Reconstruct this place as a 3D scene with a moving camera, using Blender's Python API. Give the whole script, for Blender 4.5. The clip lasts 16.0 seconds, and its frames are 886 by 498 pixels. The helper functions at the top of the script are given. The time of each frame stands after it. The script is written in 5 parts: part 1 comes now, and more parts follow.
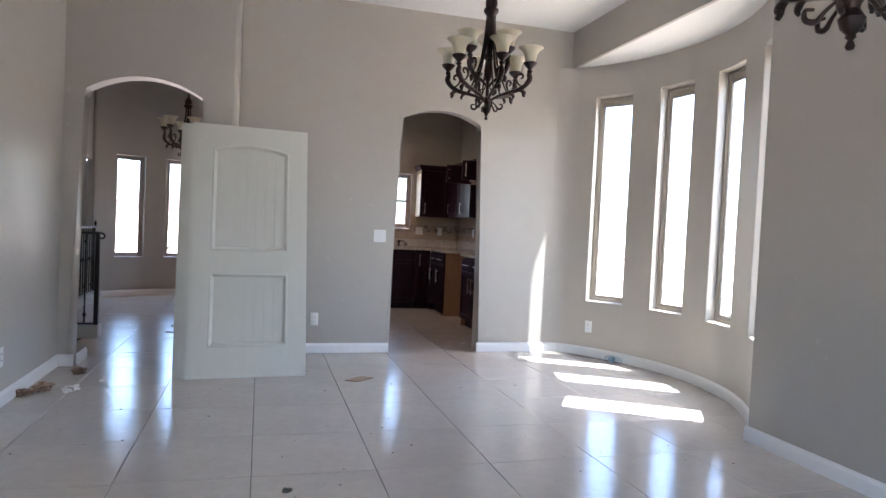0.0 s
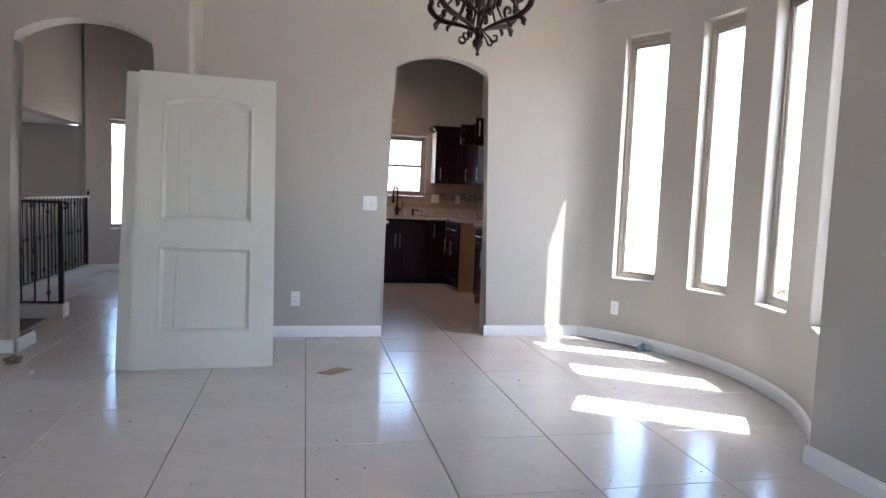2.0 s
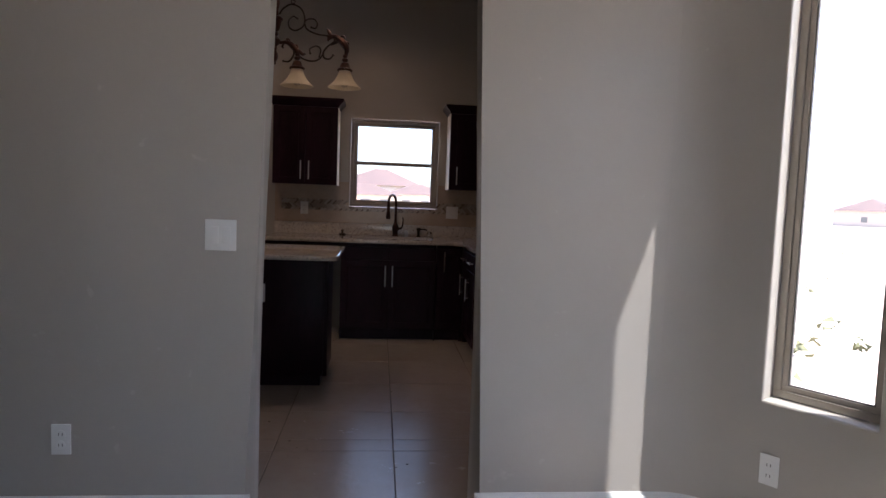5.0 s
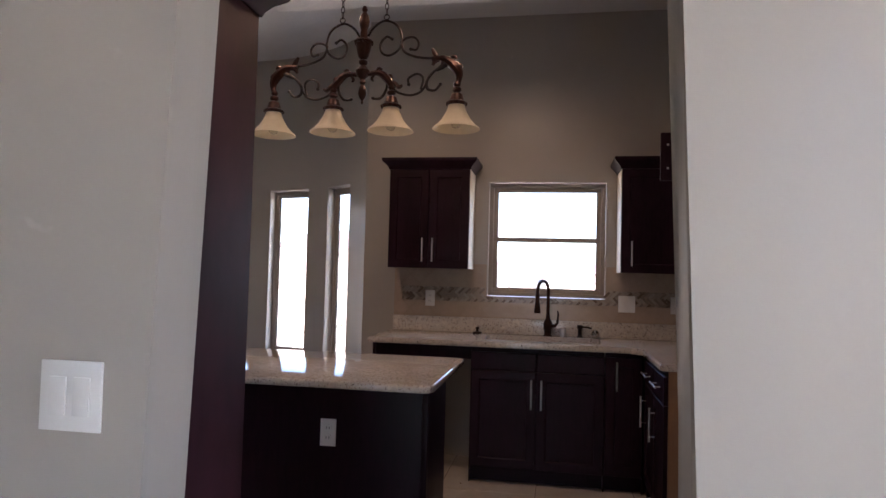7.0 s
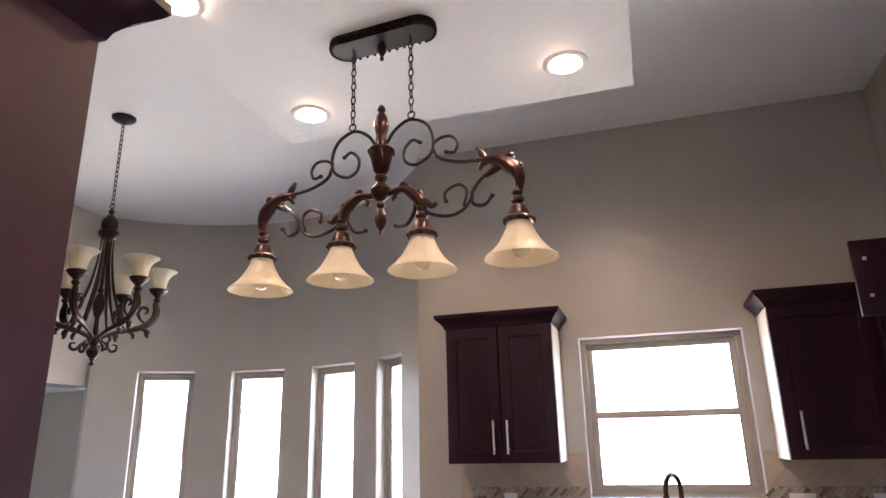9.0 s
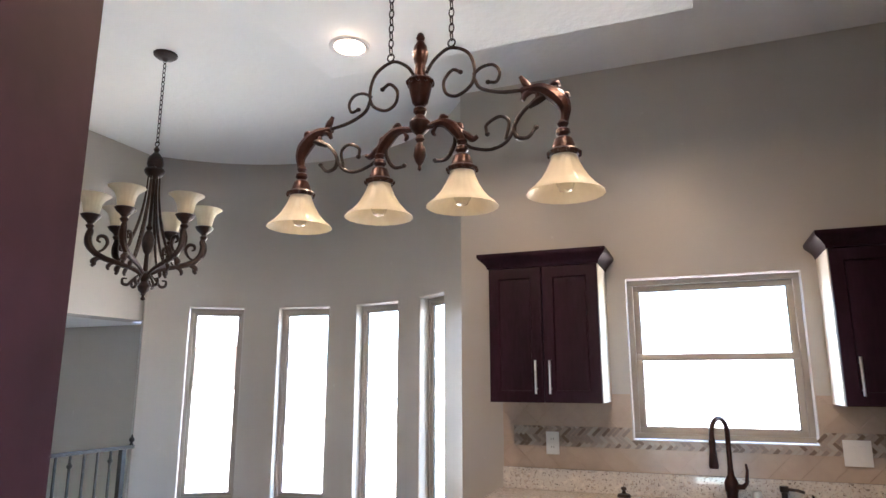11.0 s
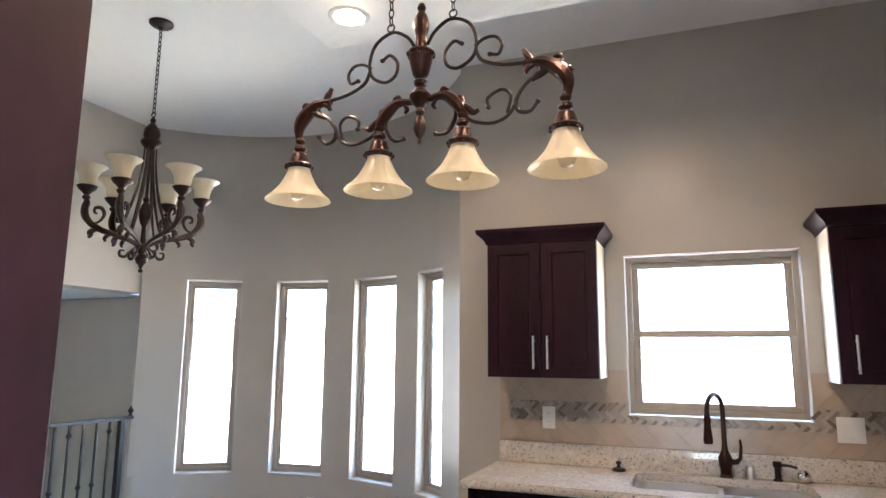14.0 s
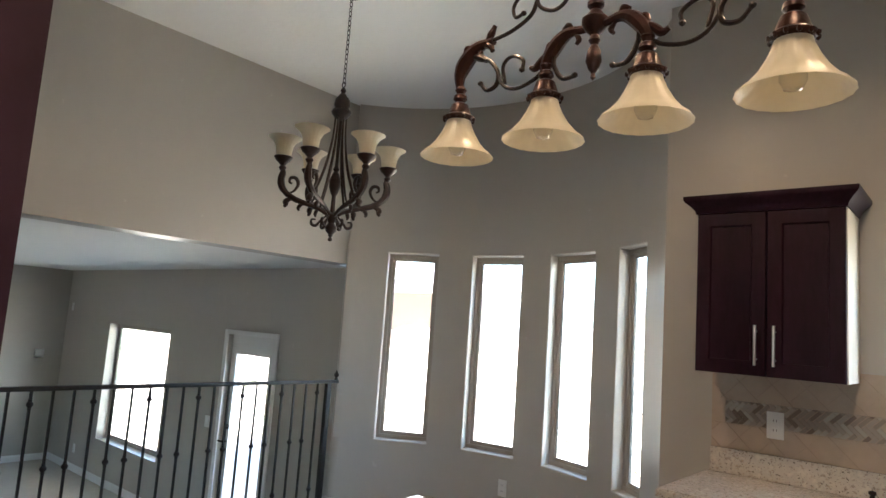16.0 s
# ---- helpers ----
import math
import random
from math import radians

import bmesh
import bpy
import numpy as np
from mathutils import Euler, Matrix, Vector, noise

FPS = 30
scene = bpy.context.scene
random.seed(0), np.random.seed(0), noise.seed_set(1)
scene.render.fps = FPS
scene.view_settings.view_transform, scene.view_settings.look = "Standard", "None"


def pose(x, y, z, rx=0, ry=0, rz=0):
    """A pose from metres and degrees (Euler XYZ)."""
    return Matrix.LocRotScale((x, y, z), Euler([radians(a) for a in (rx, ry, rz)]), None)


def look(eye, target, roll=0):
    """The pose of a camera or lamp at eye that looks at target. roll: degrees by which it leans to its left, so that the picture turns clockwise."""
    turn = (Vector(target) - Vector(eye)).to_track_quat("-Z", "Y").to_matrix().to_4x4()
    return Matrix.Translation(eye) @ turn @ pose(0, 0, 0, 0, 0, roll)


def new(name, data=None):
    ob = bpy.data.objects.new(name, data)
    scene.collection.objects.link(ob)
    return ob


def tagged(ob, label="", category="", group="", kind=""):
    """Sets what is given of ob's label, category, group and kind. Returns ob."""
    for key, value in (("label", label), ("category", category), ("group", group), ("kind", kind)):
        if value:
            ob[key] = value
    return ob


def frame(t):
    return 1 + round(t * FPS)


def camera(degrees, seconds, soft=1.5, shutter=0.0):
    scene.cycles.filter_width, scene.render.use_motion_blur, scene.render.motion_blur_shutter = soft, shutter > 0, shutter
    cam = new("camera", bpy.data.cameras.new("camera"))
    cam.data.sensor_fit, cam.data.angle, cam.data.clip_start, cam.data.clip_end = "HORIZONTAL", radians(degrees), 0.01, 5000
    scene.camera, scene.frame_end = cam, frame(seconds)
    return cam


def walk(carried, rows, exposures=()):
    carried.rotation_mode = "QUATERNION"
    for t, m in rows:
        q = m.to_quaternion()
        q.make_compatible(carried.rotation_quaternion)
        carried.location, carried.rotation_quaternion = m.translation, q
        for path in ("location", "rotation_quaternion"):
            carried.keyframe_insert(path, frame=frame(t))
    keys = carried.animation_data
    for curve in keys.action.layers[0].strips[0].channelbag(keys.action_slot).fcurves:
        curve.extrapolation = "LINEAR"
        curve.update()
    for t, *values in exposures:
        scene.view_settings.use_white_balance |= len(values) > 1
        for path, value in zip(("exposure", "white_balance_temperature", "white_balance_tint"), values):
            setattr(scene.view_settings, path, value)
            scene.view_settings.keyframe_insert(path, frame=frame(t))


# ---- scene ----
cam = camera(69.1, 16.0)
PATH = [
    (0, (-0.05, -0.415, 1.231), (0.498, 1.507, 1.167), 2.7),
    (0.5, (0.017, -0.368, 1.244), (0.585, 1.549, 1.193), 2.5),
    (1, (0.186, -0.269, 1.239), (0.746, 1.65, 1.181), 2.5),
    (1.5, (0.364, -0.069, 1.205), (0.857, 1.867, 1.111), 2.6),
    (2, (0.531, 0.318, 1.206), (0.953, 2.267, 1.045), 2.3),
    (2.5, (0.752, 0.765, 1.206), (1.124, 2.721, 1.019), 2.3),
    (3, (0.912, 1.241, 1.203), (1.249, 3.203, 1.014), 2.0),
    (3.5, (1.08, 1.726, 1.219), (1.388, 3.694, 1.033), 1.8),
    (3.7, (1.167, 1.911, 1.229), (1.468, 3.88, 1.05), 1.7),
    (5.8, (1.824, 3.832, 1.313), (1.881, 5.829, 1.222), 2.0),
    (6, (1.842, 3.972, 1.288), (1.849, 5.971, 1.234), 1.8),
    (6.5, (1.916, 4.348, 1.324), (1.739, 6.341, 1.337), 1.7),
    (7, (1.874, 4.729, 1.354), (1.528, 6.697, 1.434), 1.5),
    (7.5, (1.835, 5.098, 1.368), (1.416, 7.048, 1.509), 0.9),
    (8, (1.816, 5.43, 1.446), (1.323, 7.351, 1.702), 0.2),
    (8.5, (1.76, 5.695, 1.489), (1.217, 7.556, 1.983), -0.5),
    (8.7, (1.735, 5.787, 1.512), (1.189, 7.624, 2.085), -0.9),
    (10.8, (1.715, 5.905, 1.515), (1.011, 7.726, 1.95), 0.1),
    (11, (1.725, 5.9, 1.513), (1.007, 7.723, 1.913), 0.0),
    (11.5, (1.718, 5.893, 1.514), (0.986, 7.718, 1.883), -0.2),
    (12, (1.717, 5.893, 1.512), (0.967, 7.713, 1.865), -0.1),
    (12.5, (1.726, 5.902, 1.507), (0.96, 7.719, 1.842), -0.1),
    (13, (1.721, 5.906, 1.511), (0.974, 7.733, 1.836), 0.1),
    (13.5, (1.722, 5.908, 1.51), (0.989, 7.74, 1.836), 0.2),
    (14, (1.716, 5.91, 1.514), (0.999, 7.749, 1.838), 0.5),
    (14.5, (1.676, 5.957, 1.489), (0.927, 7.79, 1.775), 1.5),
    (15, (1.682, 6.147, 1.498), (0.668, 7.852, 1.756), 2.5),
    (15.5, (1.712, 6.279, 1.503), (0.528, 7.873, 1.742), 3.1),
    (16, (1.701, 6.274, 1.516), (0.405, 7.778, 1.755), 4.0),
]
CAN_GLOW = 10.0
EXPOSURES = [(0, 3.79, 5700, 25), (1.5, 3.83, 5700, 25), (2.5, 3.73, 5700, 24), (3.0, 3.36, 5650, 25), (3.5, 3.06, 5750, 27), (3.7, 3.01, 5750, 28), (5.8, 2.31, 5980, 32), (6.0, 2.41, 5980, 33), (6.5, 3.17, 5870, 30), (7.0, 3.51, 5870, 30), (7.5, 3.69, 5910, 37), (8.0, 4.49, 5950, 42), (8.7, 4.89, 5630, 28), (11, 5.07, 5370, 18), (14.5, 5.12, 5370, 14), (15, 5.07, 5420, 13), (15.5, 4.72, 5520, 13), (16, 4.47, 5670, 12)]
walk(cam, [(t, look(eye, target, roll)) for t, eye, target, roll in PATH], EXPOSURES)

# ---- light ----
SUN_EL, SUN_AZ = radians(62), radians(-31)
world = bpy.data.worlds.new("sky")
scene.world = world
world.use_nodes = True
wn = world.node_tree.nodes
sky = wn.new("ShaderNodeTexSky")
sky.sky_type, sky.sun_disc = "NISHITA", False
sky.dust_density, sky.ozone_density, sky.air_density = 2.5, 0.2, 0.9
sky.sun_elevation, sky.sun_rotation = SUN_EL, math.pi / 2 - SUN_AZ
wn["Background"].inputs["Strength"].default_value = 0.15
world.node_tree.links.new(sky.outputs["Color"], wn["Background"].inputs["Color"])
sun = new("sun", bpy.data.lights.new("sun", "SUN"))
sun.data.energy, sun.data.angle, sun.data.color = 3.5, radians(0.5), (1.0, 0.95, 0.88)
sun.matrix_world = look((0, 0, 0), (-math.cos(SUN_EL) * math.cos(SUN_AZ), -math.cos(SUN_EL) * math.sin(SUN_AZ), -math.sin(SUN_EL)))


# ---- materials ----
def mat(name, color, rough=0.5, metal=0.0, spread=0.08, grain=30.0, blotch=1.5, bump=0.1, bump_scale=120.0, coat=0.0, spec=0.5, island=0.0, stretch=(1, 1, 1), second=None):
    """Painted or plain surface: base colour varied at two scales, roughness varied, fine relief."""
    m = bpy.data.materials.new(name)
    m.use_nodes = True
    n, ln = m.node_tree.nodes, m.node_tree.links.new
    b = n["Principled BSDF"]
    b.inputs["Metallic"].default_value = metal
    b.inputs["Coat Weight"].default_value = coat
    b.inputs["Coat Roughness"].default_value = 0.12
    b.inputs["Specular IOR Level"].default_value = spec
    tc = n.new("ShaderNodeTexCoord")
    mp = n.new("ShaderNodeMapping")
    mp.inputs["Scale"].default_value = stretch
    ln(tc.outputs["Object"], mp.inputs["Vector"])
    mix = None
    value = None
    for k, (sc, w) in enumerate(((blotch, 0.6), (grain, 0.4))):
        t = n.new("ShaderNodeTexNoise")
        t.inputs["Scale"].default_value, t.inputs["Detail"].default_value = sc, 5
        ln(mp.outputs[0], t.inputs["Vector"])
        mul = n.new("ShaderNodeMath")
        mul.operation = "MULTIPLY_ADD"
        mul.inputs[1].default_value = w
        ln(t.outputs["Fac"], mul.inputs[0])
        if value:
            ln(value, mul.inputs[2])
        else:
            mul.inputs[2].default_value = 0
        value = mul.outputs[0]
    if island:
        oi = n.new("ShaderNodeObjectInfo")
        mul = n.new("ShaderNodeMath")
        mul.operation = "MULTIPLY_ADD"
        mul.inputs[1].default_value = island
        ln(oi.outputs["Random"], mul.inputs[0])
        ln(value, mul.inputs[2])
        value = mul.outputs[0]
    ramp = n.new("ShaderNodeValToRGB")
    e = ramp.color_ramp.elements
    e[0].position, e[1].position = 0.3, 0.7 + island
    e[0].color = (*[c * (1 - spread) for c in color], 1)
    hi = second or color
    e[1].color = (*[min(1, c * (1 + spread)) for c in hi], 1)
    ln(value, ramp.inputs[0])
    ln(ramp.outputs[0], b.inputs["Base Color"])
    rr = n.new("ShaderNodeMapRange")
    rr.inputs["To Min"].default_value, rr.inputs["To Max"].default_value = max(0.02, rough * 0.75), min(1, rough * 1.3)
    ln(value, rr.inputs["Value"])
    ln(rr.outputs[0], b.inputs["Roughness"])
    if bump:
        t = n.new("ShaderNodeTexNoise")
        t.inputs["Scale"].default_value, t.inputs["Detail"].default_value = bump_scale, 3
        ln(mp.outputs[0], t.inputs["Vector"])
        bp = n.new("ShaderNodeBump")
        bp.inputs["Strength"].default_value, bp.inputs["Distance"].default_value = bump, 0.003
        ln(t.outputs["Fac"], bp.inputs["Height"])
        ln(bp.outputs[0], b.inputs["Normal"])
    return m


def granite_mat(name):
    m = mat(name, (0.56, 0.52, 0.475), 0.07, spread=0.1, grain=60, blotch=6, bump=0.0, spec=0.6)
    n, ln = m.node_tree.nodes, m.node_tree.links.new
    b = n["Principled BSDF"]
    base = b.inputs["Base Color"].links[0].from_socket
    tc = n.new("ShaderNodeTexCoord")
    for sc, lo, hi, col in ((70, 0.57, 0.66, (0.36, 0.31, 0.275)), (110, 0.605, 0.67, (0.11, 0.09, 0.085)), (30, 0.55, 0.7, (0.66, 0.61, 0.54)), (95, 0.6, 0.68, (0.45, 0.37, 0.30))):
        t = n.new("ShaderNodeTexNoise")
        t.inputs["Scale"].default_value, t.inputs["Detail"].default_value = sc, 4
        ln(tc.outputs["Object"], t.inputs["Vector"])
        r = n.new("ShaderNodeMapRange")
        r.inputs["From Min"].default_value, r.inputs["From Max"].default_value = lo, hi
        ln(t.outputs["Fac"], r.inputs["Value"])
        mx = n.new("ShaderNodeMix")
        mx.data_type = "RGBA"
        ln(r.outputs[0], mx.inputs["Factor"])
        ln(base, mx.inputs["A"])
        mx.inputs["B"].default_value = (*col, 1)
        base = mx.outputs["Result"]
    ln(base, b.inputs["Base Color"])
    return m


def tile_mat(name):
    """Polished cream floor tile with dusty scuffs."""
    m = mat(name, (0.55, 0.513, 0.465), 0.09, spread=0.10, grain=14, blotch=2.2, bump=0.5, bump_scale=24, spec=0.55, island=0.12)
    n, ln = m.node_tree.nodes, m.node_tree.links.new
    b = n["Principled BSDF"]
    tc = n.new("ShaderNodeTexCoord")
    base, rough = b.inputs["Base Color"].links[0].from_socket, b.inputs["Roughness"].links[0].from_socket
    t = n.new("ShaderNodeTexNoise")
    t.inputs["Scale"].default_value, t.inputs["Detail"].default_value, t.inputs["Roughness"].default_value = 6.5, 10, 0.75
    geo = n.new("ShaderNodeNewGeometry")
    ln(geo.outputs["Position"], t.inputs["Vector"])
    r = n.new("ShaderNodeMapRange")
    r.inputs["From Min"].default_value, r.inputs["From Max"].default_value, r.inputs["To Max"].default_value = 0.36, 0.76, 0.2
    ln(t.outputs["Fac"], r.inputs["Value"])
    mx = n.new("ShaderNodeMix")
    mx.data_type = "RGBA"
    ln(r.outputs[0], mx.inputs["Factor"])
    ln(base, mx.inputs["A"])
    mx.inputs["B"].default_value = (0.42, 0.39, 0.355, 1)
    # trodden dust spreading from the kitchen through the arch
    dist = n.new("ShaderNodeVectorMath")
    dist.operation = "DISTANCE"
    dist.inputs[1].default_value = (1.75, 6.5, 0)
    ln(geo.outputs["Position"], dist.inputs[0])
    hall = n.new("ShaderNodeVectorMath")
    hall.operation = "DISTANCE"
    hall.inputs[1].default_value = (-1.2, 7.0, 0)
    ln(geo.outputs["Position"], hall.inputs[0])
    near = n.new("ShaderNodeMath")
    near.operation = "MINIMUM"
    ln(dist.outputs["Value"], near.inputs[0])
    ln(hall.outputs["Value"], near.inputs[1])
    warp = n.new("ShaderNodeTexNoise")
    warp.inputs["Scale"].default_value, warp.inputs["Detail"].default_value, warp.inputs["Roughness"].default_value = 3.2, 9, 0.7
    ln(geo.outputs["Position"], warp.inputs["Vector"])
    wob = n.new("ShaderNodeMath")
    wob.operation = "MULTIPLY_ADD"
    wob.inputs[1].default_value = 1.7
    ln(warp.outputs["Fac"], wob.inputs[0])
    ln(near.outputs[0], wob.inputs[2])
    dust = n.new("ShaderNodeMapRange")
    dust.inputs["From Min"].default_value, dust.inputs["From Max"].default_value = 1.2, 3.3
    dust.inputs["To Min"].default_value, dust.inputs["To Max"].default_value = 0.6, 0.0
    ln(wob.outputs[0], dust.inputs["Value"])
    mx2 = n.new("ShaderNodeMix")
    mx2.data_type = "RGBA"
    ln(dust.outputs[0], mx2.inputs["Factor"])
    ln(mx.outputs["Result"], mx2.inputs["A"])
    mx2.inputs["B"].default_value = (0.31, 0.235, 0.185, 1)
    ln(mx2.outputs["Result"], b.inputs["Base Color"])
    add2 = n.new("ShaderNodeMath")
    add2.operation = "MULTIPLY_ADD"
    add2.inputs[1].default_value = 0.2
    ln(dust.outputs[0], add2.inputs[0])
    ln(rough, add2.inputs[2])
    rough = add2.outputs[0]
    add = n.new("ShaderNodeMath")
    add.operation = "MULTIPLY_ADD"
    add.inputs[1].default_value = 0.45
    ln(r.outputs[0], add.inputs[0])
    ln(rough, add.inputs[2])
    ln(add.outputs[0], b.inputs["Roughness"])
    return m


def glass_mat(name, color=(1, 1, 1), falloff=5):
    m = bpy.data.materials.new(name)
    m.use_nodes = True
    n, ln = m.node_tree.nodes, m.node_tree.links.new
    n.remove(n["Principled BSDF"])
    tr, gl, mx, lw, fr = n.new("ShaderNodeBsdfTransparent"), n.new("ShaderNodeBsdfGlossy"), n.new("ShaderNodeMixShader"), n.new("ShaderNodeLayerWeight"), n.new("ShaderNodeMath")
    tr.inputs["Color"].default_value = (*color, 1)
    gl.inputs["Roughness"].default_value = 0.03
    fr.operation = "POWER"
    fr.inputs[1].default_value = falloff
    ln(lw.outputs["Facing"], fr.inputs[0])
    ln(fr.outputs[0], mx.inputs[0])
    ln(tr.outputs[0], mx.inputs[1])
    ln(gl.outputs[0], mx.inputs[2])
    ln(mx.outputs[0], n["Material Output"].inputs[0])
    return m


def glow_mat(name, color, strength):
    m = bpy.data.materials.new(name)
    m.use_nodes = True
    b = m.node_tree.nodes["Principled BSDF"]
    b.inputs["Base Color"].default_value = (*color, 1)
    b.inputs["Emission Color"].default_value = (*color, 1)
    b.inputs["Emission Strength"].default_value = strength
    return m


def shade_mat(name, base, second, through_colour):
    """Amber alabaster glass: soft and slightly see-through."""
    m = mat(name, base, 0.39, spread=0.08, grain=40, blotch=9, bump=0.15, bump_scale=60, second=second)
    b = m.node_tree.nodes["Principled BSDF"]
    b.inputs["Transmission Weight"].default_value = 0.0
    b.inputs["Subsurface Weight"].default_value = 0.0
    n, ln = m.node_tree.nodes, m.node_tree.links.new
    tl, mx = n.new("ShaderNodeBsdfTranslucent"), n.new("ShaderNodeMixShader")
    tl.inputs["Color"].default_value = (*through_colour, 1)
    mx.inputs[0].default_value = 0.45
    ln(b.outputs[0], mx.inputs[1])
    ln(tl.outputs[0], mx.inputs[2])
    ln(mx.outputs[0], n["Material Output"].inputs[0])
    return m


PAINT = mat("greige_wall_paint", (0.41, 0.381, 0.336), 0.27, spread=0.03, grain=8, blotch=0.7, bump=0.14, bump_scale=50)

def scuffs(m):
    """A few pale scuffs on the wall paint."""
    n, ln = m.node_tree.nodes, m.node_tree.links.new
    b = n["Principled BSDF"]
    tc = n.new("ShaderNodeTexCoord")
    base = b.inputs["Base Color"].links[0].from_socket
    s = n.new("ShaderNodeTexNoise")
    s.inputs["Scale"].default_value, s.inputs["Detail"].default_value, s.inputs["Roughness"].default_value = 16, 2, 0.4
    ln(tc.outputs["Object"], s.inputs["Vector"])
    q = n.new("ShaderNodeMapRange")
    q.inputs["From Min"].default_value, q.inputs["From Max"].default_value, q.inputs["To Max"].default_value = 0.74, 0.80, 0.25
    ln(s.outputs["Fac"], q.inputs["Value"])
    mx = n.new("ShaderNodeMix")
    mx.data_type = "RGBA"
    ln(q.outputs[0], mx.inputs["Factor"])
    ln(base, mx.inputs["A"])
    mx.inputs["B"].default_value = (0.6, 0.58, 0.54, 1)
    ln(mx.outputs["Result"], b.inputs["Base Color"])


scuffs(PAINT)
PAINT.node_tree.links.remove(PAINT.node_tree.nodes["Principled BSDF"].inputs["Roughness"].links[0])
PAINT.node_tree.nodes["Principled BSDF"].inputs["Roughness"].default_value = 0.34
CEIL = mat("white_ceiling_paint", (0.81, 0.81, 0.79), 0.7, spread=0.02, grain=10, blotch=0.8, bump=1.0, bump_scale=28)
TRIM = mat("white_trim_paint", (0.74, 0.74, 0.73), 0.4, spread=0.03, grain=20, blotch=2)
DOORW = mat("white_door_paint", (0.60, 0.595, 0.535), 0.4, spread=0.03, grain=25, blotch=1.5, bump=0.2, bump_scale=90, stretch=(1, 1, 0.08))
TILE = tile_mat("cream_floor_tile")
GROUT = mat("dark_grout", (0.12, 0.11, 0.10), 0.9, spread=0.2)
ESPRESSO = mat("espresso_stained_wood", (0.0120, 0.0038, 0.0088), 0.39, spread=0.35, grain=25, blotch=2, bump=0.1, bump_scale=60, stretch=(2.5, 2.5, 0.5), spec=0.15, second=(0.019, 0.0058, 0.0130))
SATIN = mat("satin_sink_steel", (0.50, 0.49, 0.48), 0.42, 0.6, spread=0.05, grain=60, blotch=5, stretch=(1, 10, 1))
PANELWOOD = mat("stained_veneer_panel", (0.034, 0.0122, 0.0172), 0.55, spread=0.45, grain=9, blotch=2.5, bump=0.05, bump_scale=60, stretch=(1, 1, 0.6), spec=0.15, second=(0.057, 0.0205, 0.0285))
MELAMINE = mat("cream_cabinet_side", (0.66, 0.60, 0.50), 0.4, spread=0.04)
RAWWOOD = mat("raw_plywood", (0.31, 0.165, 0.085), 0.55, spread=0.15, grain=20, blotch=3, stretch=(1, 8, 1))
GRANITE = granite_mat("speckled_cream_granite")
STEEL = mat("brushed_steel", (0.70, 0.69, 0.67), 0.39, 1.0, spread=0.05, grain=60, blotch=5, stretch=(1, 12, 1))
BRONZE = mat("oil_rubbed_bronze", (0.016, 0.007, 0.0055), 0.33, 0.5, spread=0.45, grain=60, blotch=18, bump=0.5, bump_scale=80, second=(0.040, 0.0128, 0.0085))
DARKMETAL = mat("dark_antique_metal", (0.009, 0.0068, 0.0062), 0.39, 0.3, spec=0.3, spread=0.35, grain=60, blotch=14, bump=0.3, bump_scale=80, second=(0.024, 0.014, 0.011))
CHANDM = mat("brown_antique_iron", (0.012, 0.0068, 0.0055), 0.40, 0.35, spread=0.35, grain=60, blotch=14, bump=0.4, bump_scale=70, second=(0.030, 0.0145, 0.0105))
IRON = mat("black_wrought_iron", (0.018, 0.016, 0.016), 0.45, 0.5, spread=0.2, grain=50, blotch=9)
SHADE = shade_mat("amber_shade_glass", (0.69, 0.635, 0.495), (0.77, 0.725, 0.60), (0.75, 0.69, 0.53))
SHADE_PALE = shade_mat("alabaster_shade_glass", (0.74, 0.69, 0.55), (0.80, 0.765, 0.65), (0.80, 0.73, 0.57))
GLASS = glass_mat("window_glass", (0.91, 0.96, 0.915))
FRAME = mat("almond_window_frame", (0.36, 0.32, 0.27), 0.4, 0.0, spread=0.06)
PLASTIC = mat("white_plastic", (0.75, 0.75, 0.73), 0.4, spread=0.02, bump=0)
BULB = glow_mat("lit_lamp", (1.0, 0.66, 0.36), CAN_GLOW)
BULBOFF = glass_mat("clear_bulb_glass", (0.93, 0.93, 0.92), 2.0)
SPLASH = mat("tan_backsplash_tile", (0.44, 0.35, 0.27), 0.19, spread=0.1, grain=30, blotch=8, island=0.1)
STONE = mat("mosaic_stone", (0.20, 0.17, 0.15), 0.2, spread=0.4, grain=20, blotch=25, second=(0.52, 0.46, 0.38))
STUCCO = mat("tan_stucco", (0.37, 0.27, 0.22), 0.9, spread=0.08, bump=0.6, bump_scale=40)
HOUSE_WALL = mat("pale_house_stucco", (0.52, 0.45, 0.39), 0.9, spread=0.08, bump=0.4, bump_scale=10)
ROOFM = mat("brown_roof_tile", (0.10, 0.064, 0.056), 0.85, spread=0.2, grain=4, blotch=0.5)
SOIL = mat("desert_soil", (0.50, 0.40, 0.31), 0.95, spread=0.25, grain=0.9, blotch=0.06, bump=0.5, bump_scale=3)
BUSH = mat("desert_brush", (0.12, 0.12, 0.06), 0.9, spread=0.3, grain=8, blotch=2)
CARD = mat("brown_cardboard", (0.22, 0.145, 0.095), 0.8, spread=0.15, grain=30, blotch=8)
HILLS = mat("hazy_hills", (0.30, 0.27, 0.27), 0.95, spread=0.15, grain=0.02, blotch=0.006, bump=0.0)
CONCRETE = mat("pale_concrete", (0.40, 0.39, 0.37), 0.85, spread=0.1, grain=12, blotch=1.2)
